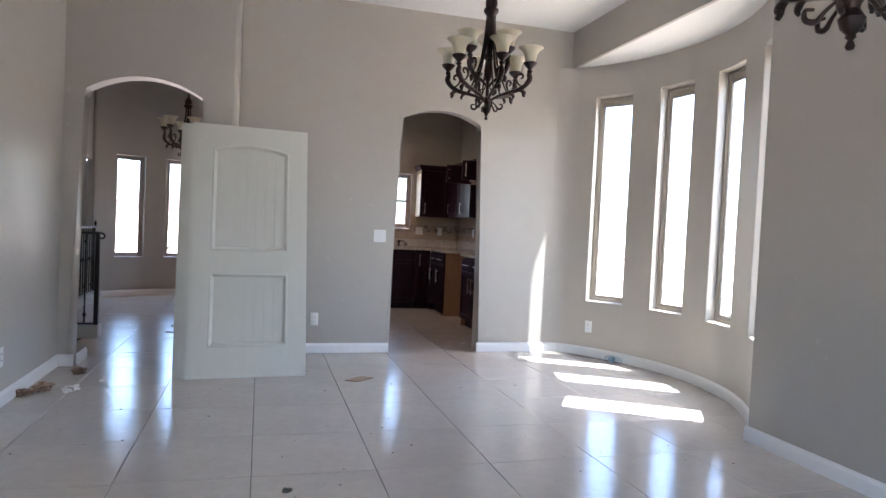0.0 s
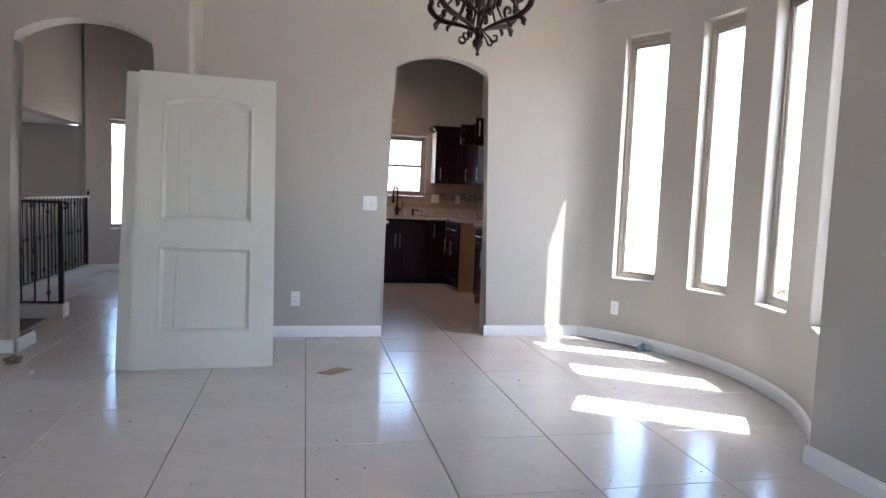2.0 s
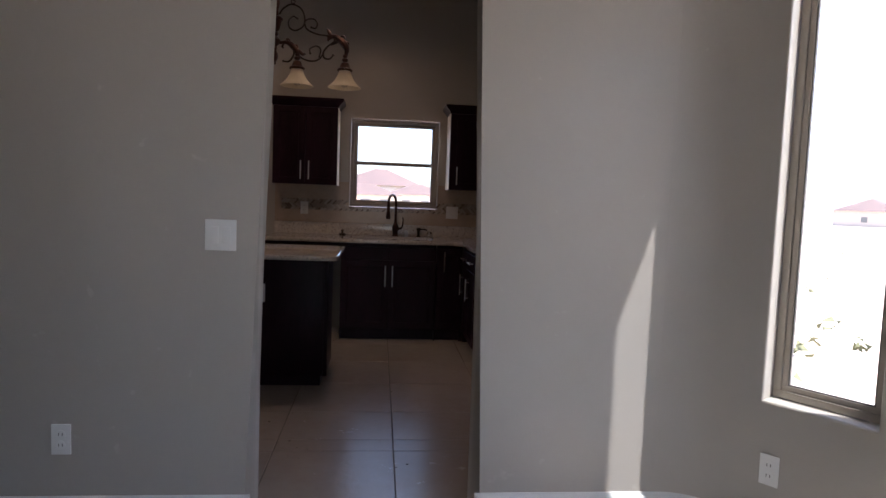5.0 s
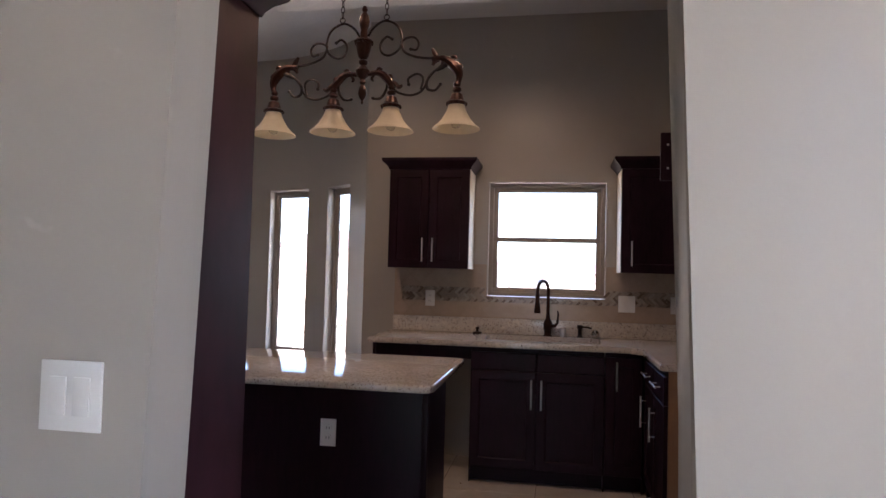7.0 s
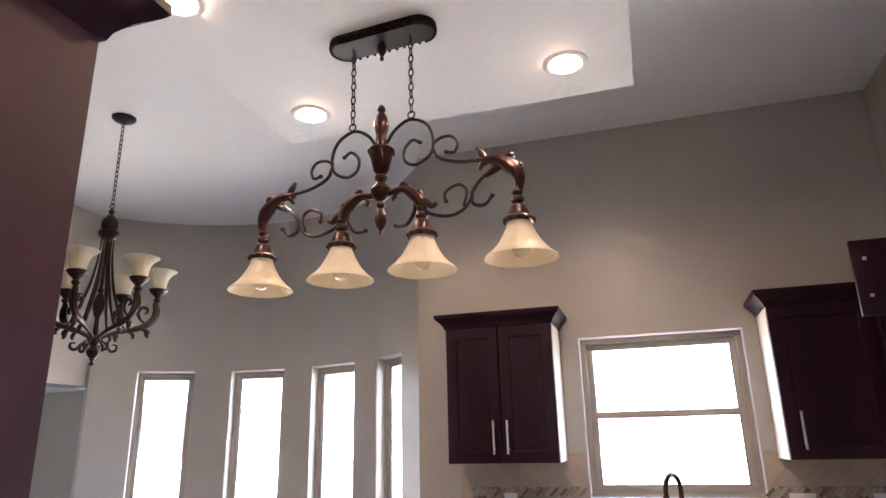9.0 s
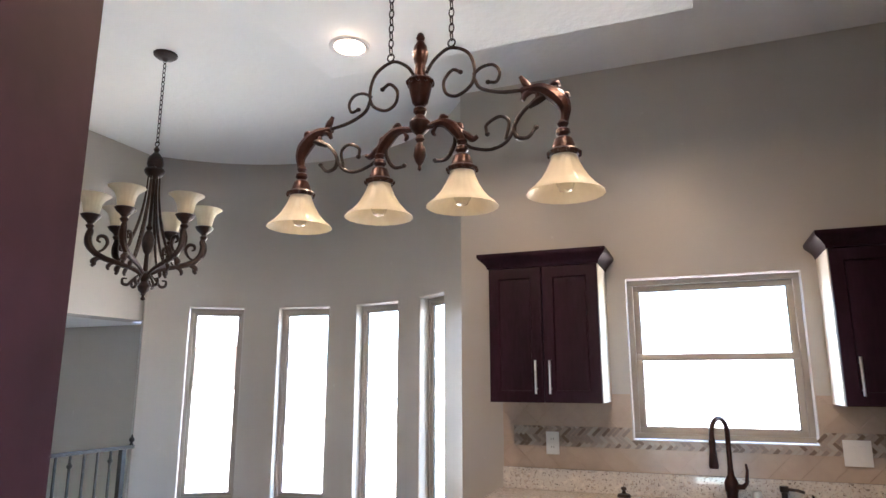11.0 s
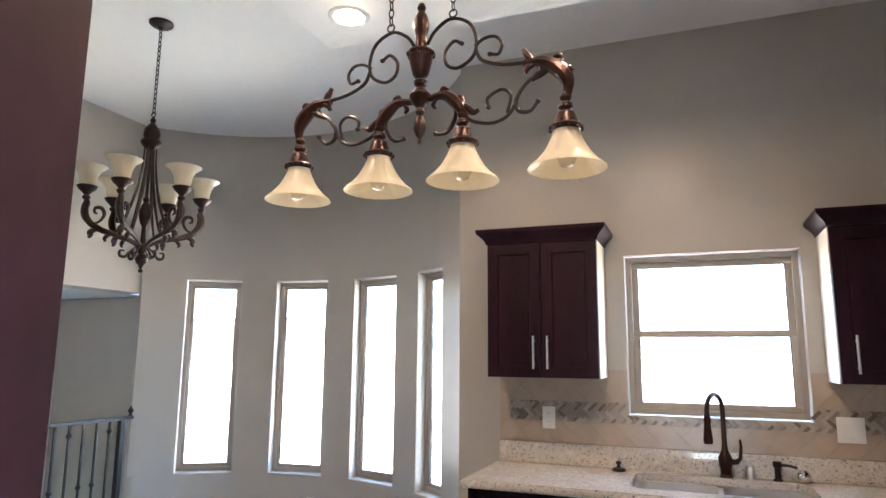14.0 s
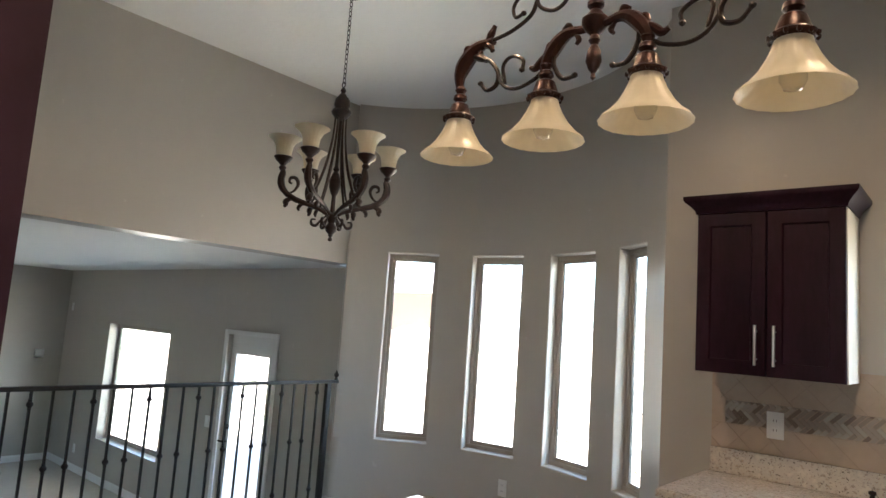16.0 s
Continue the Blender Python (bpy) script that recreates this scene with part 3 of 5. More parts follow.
low_board.location.z = LOW_FLOOR
low_board = baseboard("baseboard", [(-3.57, 10.1), (-2.47, 10.1)], -1)
low_board.location.z = LOW_FLOOR


# ---- doors leaning in the living room ----
def plank_panel_door(name, label, m):
    """A two-panel moulded door, the upper panel arched, with plank grooves. Local x across, y thickness (front at 0), z up."""
    W, H, T = 0.905, 2.03, 0.035
    d = thing(name, label, "door", m, group="loose interior doors")
    panels = [(0.155, 0.755, 0.99, 1.86, 0.05), (0.155, 0.755, 0.235, 0.815, 0.0)]
    bm = bmesh.new()
    box(bm, 0, 0.155, 0, T, 0, H)
    box(bm, 0.755, W, 0, T, 0, H)
    box(bm, 0.155, 0.755, 0, T, 0, 0.235)
    box(bm, 0.155, 0.755, 0, T, 0.815, 0.99)
    top = [(0.155, H), (0.155, 1.83)] + [(x, z) for x, z in reversed(arch_top(0.155, 0.755, 1.83, 1.88))] + [(0.755, H)]
    prism(bm, top, "y", 0, T)
    part("door_frame", bm, DOORW, d)
    for x0, x1, z0, z1, rise in panels:
        bm = bmesh.new()
        n = 7
        for k in range(n):
            a, b = x0 + 0.035 + (x1 - x0 - 0.07) * k / n, x0 + 0.035 + (x1 - x0 - 0.07) * (k + 1) / n
            box(bm, a + 0.0036, b - 0.0036, 0.0085, 0.02, z0 + 0.035, z1 - 0.03)
        box(bm, x0 - 0.01, x1 + 0.01, 0.0155, T - 0.002, z0 - 0.01, z1 + 0.02)
        part("panel", bm, DOORW, d, smooth=0)
        bm = bmesh.new()
        path = [(x0, z0), (x1, z0)] + ([(x1, z1 - 0.03)] + arch_top(x0, x1, z1 - 0.03, z1 + 0.02, 10) + [(x0, z1 - 0.03)] if rise else [(x1, z1), (x0, z1)])
        prof = [(0.0, 0.0), (0.012, -0.004), (0.026, 0.004), (0.036, 0.012)]
        cxm, czm = (x0 + x1) / 2, (z0 + z1) / 2
        rows = []
        for off, y in prof:
            rows.append([bm.verts.new((px + (off if px < cxm else -off), y, pz + (off if pz < czm else -off))) for px, pz in path])
        for a, b in zip(rows, rows[1:]):
            for i in range(len(path)):
                j = (i + 1) % len(path)
                bm.faces.new((a[i], a[j], b[j], b[i]))
        part("moulding", bm, DOORW, d)
    return d


lean = Matrix.Translation((-0.563, 4.717, 0.004)) @ Matrix.Rotation(radians(4.3), 4, "Z") @ Matrix.Rotation(radians(-12.0), 4, "X")
plank_panel_door("interior_door", "white two-panel plank door leaning against the wall", lean)
plank_panel_door("interior_door", "second white door stacked behind the leaning one", lean @ Matrix.Translation((-0.085, 0.047, 0.002)))


# ---- lamps ----
def chain_bm(p, q, link=0.034, wire=0.0026):
    bm = bmesh.new()
    p, q = Vector(p), Vector(q)
    n = max(2, round((q - p).length / (link * 0.8)))
    for i in range(n):
        c = p + (q - p) * (i + 0.5) / n
        pts = []
        for k in range(12):
            a = 2 * math.pi * k / 12
            u, w = 0.0085 * math.cos(a), link / 2 * math.sin(a)
            pts.append(c + (Vector((u, 0, w)) if i % 2 else Vector((0, u, w))))
        tube(bm, pts, wire, 5, closed=True)
    return bm


UP_SHADE = [(0.026, 0.0), (0.034, 0.012), (0.038, 0.045), (0.043, 0.078), (0.055, 0.108), (0.076, 0.13), (0.083, 0.136), (0.079, 0.134), (0.052, 0.105), (0.038, 0.07), (0.033, 0.04), (0.028, 0.012)]
CUP = [(0.0, -0.035), (0.012, -0.03), (0.018, -0.018), (0.011, -0.008), (0.02, 0.002), (0.034, 0.014), (0.04, 0.024), (0.043, 0.03), (0.036, 0.034), (0.0, 0.034)]


def chandelier(name, label, x, y, z0, ceiling, turn, upper, zs=0.93, drop=0.0, spread=1.0):
    """Six scrolled arms with bell shades round a caged column, and, if upper, three more above."""
    c = thing(name, label, "chandelier", Matrix.Translation((x, y, z0)), group="matching chandeliers")
    bm = bmesh.new()
    lathe(bm, [(r_ * 1.0, z_ * zs) for r_, z_ in [(0.0, 0.0), (0.009, 0.003), (0.0125, 0.011), (0.0095, 0.02), (0.006, 0.026), (0.014, 0.034), (0.012, 0.04), (0.027, 0.056), (0.034, 0.08), (0.018, 0.105), (0.02, 0.115), (0.03, 0.13), (0.03, 0.15), (0.013, 0.165), (0.011, 0.26), (0.02, 0.275), (0.03, 0.31), (0.032, 0.345), (0.02, 0.385), (0.011, 0.4), (0.018, 0.415), (0.009, 0.43), (0.009, 0.7), (0.034, 0.715), (0.05, 0.735), (0.055, 0.75), (0.05, 0.762), (0.036, 0.767), (0.044, 0.79), (0.04, 0.825), (0.018, 0.855), (0.01, 0.865), (0.016, 0.88), (0.006, 0.9), (0.0, 0.905)]], 16)
    part("column", bm, CHANDM, c)
    ring = bmesh.new()
    tube(ring, [(0.014 * math.cos(a), 0, 0.916 * zs + 0.014 * math.sin(a)) for a in [2 * math.pi * k / 12 for k in range(12)]], 0.003, 6, closed=True)
    part("ring", ring, CHANDM, c)
    part("chain", chain_bm((0, 0, 0.925 * zs), (0, 0, ceiling - z0 - 0.03)), CHANDM, c)
    part("canopy", lathe(bmesh.new(), [(0.0, -0.045), (0.012, -0.04), (0.02, -0.03), (0.05, -0.022), (0.064, -0.01), (0.066, 0.0), (0, 0)], 24, Matrix.Translation((0, 0, ceiling - z0))), CHANDM, c)
    for tier, count, lift, reach in ((0, 6, 0.0, spread),) + (((1, 3, 0.10, 0.52),) if upper else ()):
        arm_mesh = shade_mesh = bulb_mesh = None
        for k in range(count):
            a = radians(turn + 360 / count * k + 43 * tier)
            rot = Matrix.Rotation(a, 4, "Z")
            if arm_mesh is None:
                bm = bmesh.new()
                def line(ctrl, r, n=5):
                    pts = smooth_line([(u * reach, 0, w + lift) for u, w in ctrl], n)
                    rad = [r * (1.0 + 0.9 * math.sin(math.pi * i / (len(pts) - 1)) ** 2) for i in range(len(pts))]
                    tube(bm, pts, rad, 7)
                line([(0.02, 0.14), (0.08, 0.17), (0.15, 0.192), (0.22, 0.212), (0.276, 0.248), (0.306, 0.3 - 0.5 * drop), (0.298, 0.335 - 0.9 * drop), (0.3, 0.355 - drop)], 0.009)
                line([(0.19, 0.2), (0.25, 0.226), (0.292, 0.268), (0.302, 0.3 - 0.5 * drop), (0.292, 0.325 - 0.8 * drop), (0.3, 0.35 - drop)], 0.0108)
                line([(0.21, 0.21), (0.245, 0.206), (0.264, 0.192), (0.262, 0.176), (0.272, 0.163)], 0.0085)
                line([(0.15, 0.19), (0.18, 0.182), (0.192, 0.164), (0.186, 0.15)], 0.006)
                line([(0.03, 0.14), (0.065, 0.105), (0.085, 0.08), (0.11, 0.085), (0.112, 0.11), (0.09, 0.112)], 0.0045)
                line([(0.03, 0.75 * zs - lift), (0.036, 0.6 * zs - lift), (0.058, 0.43), (0.09, 0.32), (0.13, 0.22), (0.15, 0.195)], 0.0042)
                line([(0.255, 0.235), (0.222, 0.256), (0.205, 0.292), (0.22, 0.322), (0.248, 0.322), (0.254, 0.3), (0.238, 0.292)], 0.0055)
                lathe(bm, CUP, 12, Matrix.Translation((0.3 * reach, 0, 0.37 - drop + lift)) @ Matrix.Scale(1.18, 4))
                arm = part("arm", bm, CHANDM, c)
                arm_mesh = arm.data
                shade = part("shade", lathe(bmesh.new(), UP_SHADE, 48, flutes=16, depth=0.02), SHADE_PALE, arm, "fluted cream glass bell shade")
                shade_mesh = shade.data
            else:
                arm = new("arm", arm_mesh)
                arm.parent = c
                shade = new("shade", shade_mesh)
                shade.parent = arm
                shade["label"] = "fluted cream glass bell shade"
            arm.matrix_basis = rot
            shade.matrix_basis = Matrix.Translation((0.3 * reach, 0, 0.398 - drop + lift)) @ Matrix.Diagonal((1.08, 1.08, 0.84, 1))
    return c


chandelier("chandelier", "dark bronze scrolled chandelier with cream bell shades on a chain", 1.485, 4.0, 2.025, CEIL_A, 28, True, 1.04, 0.005)
chandelier("chandelier", "dark bronze scrolled chandelier near the plain wall", 1.43, 0.95, 1.75, CEIL_A, 28, True, 1.04, 0.005)
chandelier("chandelier", "dark bronze six-arm chandelier over the breakfast nook", -0.992, 8.468, 1.925, CEIL_B, 52, False, 0.955, -0.025, 0.94)


def island_light(x, y):
    """A long scrolled fixture with four hanging bell shades, on two chains from an oval plate."""
    c = thing("island_light", "bronze scrolled four-light fixture hanging over the island", "ceiling light", Matrix.Translation((x, y, 0)) @ Matrix.Rotation(radians(-4.5), 4, "Z"))
    bm = bmesh.new()
    lathe(bm, [(0, 2.171), (0.007, 2.179), (0.005, 2.191), (0.014, 2.203), (0.021, 2.223), (0.018, 2.25), (0.009, 2.268), (0.016, 2.28), (0.011, 2.294), (0.027, 2.31), (0.035, 2.325), (0.035, 2.338), (0.022, 2.352), (0.013, 2.364), (0.022, 2.374), (0.022, 2.384), (0.014, 2.392), (0.026, 2.406), (0.036, 2.448), (0.04, 2.472), (0.047, 2.48), (0.04, 2.49), (0.02, 2.497), (0.017, 2.54), (0.022, 2.556), (0.027, 2.582), (0.021, 2.61), (0.01, 2.628), (0.015, 2.64), (0.01, 2.654), (0, 2.662)], 20)
    for k in range(10):
        a = 2 * math.pi * k / 10
        lathe(bm, [(0, -0.014), (0.006, -0.006), (0.007, 0.003), (0, 0.009)], 6, Matrix.Translation((0.042 * math.cos(a), 0.042 * math.sin(a), 2.478)))
    part("column", bm, BRONZE, c)
    bell = [(0.034, 0.0), (0.04, -0.03), (0.052, -0.06), (0.068, -0.09), (0.09, -0.118), (0.11, -0.135), (0.114, -0.142), (0.108, -0.139), (0.087, -0.12), (0.064, -0.09), (0.048, -0.06), (0.036, -0.03), (0.03, 0.0)]
    cap = [(0, 0.1), (0.012, 0.096), (0.018, 0.085), (0.011, 0.072), (0.02, 0.066), (0.022, 0.055), (0.013, 0.046), (0.026, 0.037), (0.032, 0.02), (0.036, 0.006), (0.047, -0.002), (0.047, -0.008), (0.036, -0.016), (0, -0.016)]
    for s in (-1, 1):
        def line(bm, ctrl, r, swell=0.0, n=6):
            pts = smooth_line([(s * u, 0, w) for u, w in ctrl], n)
            rad = [r * (1 + swell * math.sin(math.pi * i / (len(pts) - 1)) ** 2) for i in range(len(pts))]
            tube(bm, pts, rad, 8)
        def bud(bm, u, w, r=0.009):
            lathe(bm, [(0, -r), (r * 0.8, -r * 0.5), (r, 0), (r * 0.8, r * 0.5), (0, r)], 8, Matrix.Translation((s * u, 0, w)))
        bm = bmesh.new()
        line(bm, [(0.022, 2.507), (0.052, 2.549), (0.107, 2.578), (0.17, 2.55), (0.195, 2.49), (0.185, 2.435), (0.135, 2.406), (0.095, 2.422), (0.087, 2.465), (0.117, 2.498), (0.146, 2.485)], 0.0058)
        bud(bm, 0.146, 2.485)
        line(bm, [(0.19, 2.466), (0.22, 2.485), (0.258, 2.485), (0.28, 2.458), (0.27, 2.426), (0.241, 2.43)], 0.0055)
        bud(bm, 0.241, 2.43)
        line(bm, [(0.193, 2.455), (0.215, 2.415), (0.28, 2.388), (0.36, 2.378)], 0.0062)
        part("upper_scroll", bm, DARKMETAL, c)
        bm = bmesh.new()
        line(bm, [(0.35, 2.376), (0.41, 2.371), (0.46, 2.335), (0.482, 2.295), (0.478, 2.25)], 0.0125, 1.0)
        line(bm, [(0.381, 2.377), (0.368, 2.392), (0.358, 2.406), (0.348, 2.424)], 0.007, 0.7)
        line(bm, [(0.40, 2.372), (0.366, 2.366), (0.352, 2.345)], 0.0075, 0.6)
        line(bm, [(0.432, 2.357), (0.446, 2.378), (0.462, 2.38), (0.468, 2.368)], 0.0055, 0.5)
        line(bm, [(0.466, 2.33), (0.486, 2.34), (0.497, 2.328)], 0.005, 0.5)
        line(bm, [(0.405, 2.366), (0.4, 2.348), (0.412, 2.336)], 0.006, 0.5)
        part("outer_arm", bm, BRONZE, c)
        bm = bmesh.new()
        line(bm, [(0.42, 2.339), (0.369, 2.322), (0.327, 2.274), (0.33, 2.234), (0.366, 2.225), (0.393, 2.252)], 0.0055, 0.3)
        bud(bm, 0.393, 2.252)
        line(bm, [(0.44, 2.35), (0.4, 2.336), (0.372, 2.32)], 0.008, 0.6)
        line(bm, [(0.327, 2.261), (0.296, 2.221), (0.247, 2.206), (0.19, 2.219), (0.161, 2.238)], 0.0058)
        line(bm, [(0.296, 2.23), (0.307, 2.285), (0.278, 2.308), (0.235, 2.289), (0.234, 2.261)], 0.0055)
        bud(bm, 0.236, 2.258)
        line(bm, [(0.124, 2.285), (0.124, 2.242), (0.096, 2.2), (0.054, 2.197)], 0.0055, 0.3)
        bud(bm, 0.056, 2.2)
        part("lower_scroll", bm, DARKMETAL, c)
        bm = bmesh.new()
        line(bm, [(0.028, 2.32), (0.084, 2.323), (0.125, 2.294), (0.152, 2.249), (0.151, 2.193)], 0.011, 0.9)
        line(bm, [(0.125, 2.294), (0.16, 2.272), (0.186, 2.25), (0.205, 2.256)], 0.007, 0.7)
        line(bm, [(0.07, 2.33), (0.082, 2.345), (0.1, 2.338)], 0.0055, 0.6)
        line(bm, [(0.12, 2.3), (0.142, 2.306), (0.152, 2.29)], 0.0055, 0.6)
        line(bm, [(0.06, 2.315), (0.048, 2.297), (0.056, 2.284)], 0.005, 0.6)
        part("inner_arm", bm, BRONZE, c)
        part("chain", chain_bm((s * 0.115, 0, 2.606), (s * 0.115, 0, 2.916)), DARKMETAL, c)
        ring = bmesh.new()
        tube(ring, [(s * 0.115 + 0.013 * math.cos(a), 0, 2.595 + 0.013 * math.sin(a)) for a in [2 * math.pi * k / 12 for k in range(12)]], 0.003, 6, closed=True)
        part("ring", ring, DARKMETAL, c)
    plate = bmesh.new()
    for off, z0, z1 in ((0.0, 2.928, 2.944), (-0.012, 2.914, 2.928)):
        outline = [((0.145 if math.cos(a) > 0 else -0.145) + (0.066 + off) * math.cos(a), (0.066 + off) * math.sin(a)) for a in [2 * math.pi * (k + 0.5) / 32 for k in range(32)]]
        prism(plate, outline, "z", z0, z1)
    for k in range(40):
        a = 2 * math.pi * (k + 0.5) / 40
        bead = Matrix.Translation(((0.145 if math.cos(a) > 0 else -0.145) + 0.061 * math.cos(a), 0.061 * math.sin(a), 2.924))
        lathe(plate, [(0, -0.014), (0.006, -0.009), (0.0075, 0.0), (0.005, 0.006), (0, 0.008)], 6, bead)
    for k in range(-4, 5):
        for v in (-0.061, 0.061):
            lathe(plate, [(0, -0.014), (0.006, -0.009), (0.0075, 0.0), (0.005, 0.006), (0, 0.008)], 6, Matrix.Translation((0.031 * k, v, 2.924)))
    part("ceiling_plate", plate, DARKMETAL, c, "dark oval plate with a beaded rim")
    part("drop_finial", lathe(bmesh.new(), [(0, 2.836), (0.006, 2.841), (0.008, 2.849), (0.005, 2.856), (0.016, 2.876), (0.018, 2.896), (0.01, 2.914), (0, 2.914)], 12), DARKMETAL, c)
    for u, drop in ((-0.474, 2.163), (-0.15, 2.163), (0.15, 2.163), (0.474, 2.163)):
        m = Matrix.Translation((u, 0, drop))
        cup = lathe(bmesh.new(), cap, 20, m)
        for k in range(12):
            a = 2 * math.pi * k / 12
            lathe(cup, [(0, -0.009), (0.0055, -0.004), (0.006, 0.003), (0, 0.008)], 6, m @ Matrix.Translation((0.046 * math.cos(a), 0.046 * math.sin(a), -0.008)))
        holder = part("lamp_holder", cup, BRONZE, c)
        part("shade", lathe(bmesh.new(), [(r_ * (1 + 0.15 * z_), z_ * 0.9) for r_, z_ in bell], 60, m, flutes=20, depth=0.012), SHADE, holder, "cream glass bell shade opening downwards")
        part("bulb", lathe(bmesh.new(), [(0.0, -0.125), (0.018, -0.119), (0.027, -0.1), (0.026, -0.08), (0.014, -0.04), (0.012, -0.012), (0, -0.012)], 16, m), BULBOFF, holder)


island_light(0.93, 7.713)


def can_light(x, y, z, label="lit recessed downlight in the ceiling panel"):
    c = thing("recessed_light", label, "ceiling light", Matrix.Translation((x, y, z)), group="recessed downlights")
    part("trim_ring", lathe(bmesh.new(), [(0.0632, -0.0005), (0.064, -0.006), (0.072, -0.01), (0.086, -0.008), (0.09, -0.002), (0.09, 0.0)], 32), PLASTIC, c)
    part("lens", lathe(bmesh.new(), [(0.0, -0.0035), (0.062, -0.0035), (0.063, -0.001), (0, -0.001)], 24), BULB, c)


for cx_, cy_ in ((0.40, 8.15), (1.545, 8.12), (0.36, 7.31), (1.54, 7.31)):
    can_light(cx_, cy_, 2.945)


# ---- kitchen ----
def bar_handle(parent, p, q, out):
    """A steel bar pull from p to q standing off along out."""
    p, q, o = Vector(p), Vector(q), Vector(out).normalized() * 0.03
    bm = bmesh.new()
    tube(bm, [p + o, q + o], 0.006, 10)
    for f in (0.15, 0.85):
        c = p + (q - p) * f
        tube(bm, [c, c + o], 0.004, 8)
    return part("handle", bm, STEEL, parent, "brushed steel bar handle")


def front(parent, x0, x1, z0, z1, y, handle=None, slab=False, name="door"):
    """A shaker front facing -y with its front face at y; handle: (x, z, x, z)."""
    bm, t, s = bmesh.new(), 0.02, 0.06
    rings = [(0.0, t), (0.0, 0.003), (0.003, 0.0)]
    if not slab and z1 - z0 >= 0.2:
        rings += [(s - 0.004, 0.0), (s, 0.003), (s + 0.002, 0.009)]
    rows = [[bm.verts.new(v) for v in ((x0 + o, y + e, z0 + o), (x1 - o, y + e, z0 + o), (x1 - o, y + e, z1 - o), (x0 + o, y + e, z1 - o))] for o, e in rings]
    for p, q in zip(rows, rows[1:]):
        for i in range(4):
            bm.faces.new((p[i], p[(i + 1) % 4], q[(i + 1) % 4], q[i]))
    bm.faces.new(rows[0])
    bm.faces.new(rows[-1])
    d = part(name, bm, ESPRESSO, parent)
    if handle:
        bar_handle(d, (handle[0], y, handle[1]), (handle[2], y, handle[3]), (0, -1, 0))
    return d


def crown(parent, x0, x1, y0, y1, z, left=True, right=True):
    """Flared crown moulding round the front (y0, towards -y) and the sides of a wall cabinet whose back is y1."""
    prof = [(0.0, 0.0), (0.006, 0.0), (0.01, 0.014), (0.024, 0.032), (0.046, 0.052), (0.052, 0.062), (0.052, 0.078), (0.0, 0.078)]
    bm = bmesh.new()
    rows = []
    for o, h in prof:
        a, b = x0 - (o if left else 0), x1 + (o if right else 0)
        rows.append([bm.verts.new(v) for v in ((a, y1, z + h), (a, y0 - o, z + h), (b, y0 - o, z + h), (b, y1, z + h))])
    for p, q in zip(rows, rows[1:]):
        for i in range(3):
            bm.faces.new((p[i], p[i + 1], q[i + 1], q[i]))
    bm.faces.new(rows[-1])
    bm.faces.new(rows[0])
    return part("crown_moulding", bm, ESPRESSO, parent)


def wall_cabinet(label, m, w, d, z0, z1, doors, pale=(), group="dark wall cabinets", crowned=True, left=True, right=True):
    """Local: x 0..w, back at y 0, front at y -d, heights as in the room."""
    c = thing("wall_cabinet", label, "cabinet", m, group=group)
    part("body", boxes((0.004, w - 0.004, -d + 0.022, -0.002, z0 + 0.002, z1), bevel=0.002), ESPRESSO, c)
    for s in (0, 1):
        x = (-0.002, w - 0.004)[s]
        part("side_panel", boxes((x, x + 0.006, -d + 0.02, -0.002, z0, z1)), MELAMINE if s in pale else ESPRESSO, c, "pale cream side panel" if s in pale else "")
    for x0, x1, h in doors:
        front(c, x0 + 0.002, x1 - 0.002, z0, z1 - 0.002, -d, (h, z0 + 0.045, h, z0 + 0.215))
    if crowned:
        crown(c, 0, w, -d + 0.004, -0.002, z1, left, right)
    return c


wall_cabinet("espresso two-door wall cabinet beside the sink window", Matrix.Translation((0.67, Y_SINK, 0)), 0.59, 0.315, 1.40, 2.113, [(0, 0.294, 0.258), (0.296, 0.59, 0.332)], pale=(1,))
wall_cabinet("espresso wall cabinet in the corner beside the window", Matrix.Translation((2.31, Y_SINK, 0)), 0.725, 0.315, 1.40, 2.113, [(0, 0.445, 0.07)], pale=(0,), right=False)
SIDE = Matrix.Rotation(radians(-90), 4, "Z")
wall_cabinet("espresso wall cabinet on the range wall", Matrix.Translation((X_KR, 9.255, 0)) @ SIDE, 1.1, 0.29, 1.40, 2.113, [(0.005, 0.50, 0.12), (0.505, 1.095, 0.72)], left=False, right=True)


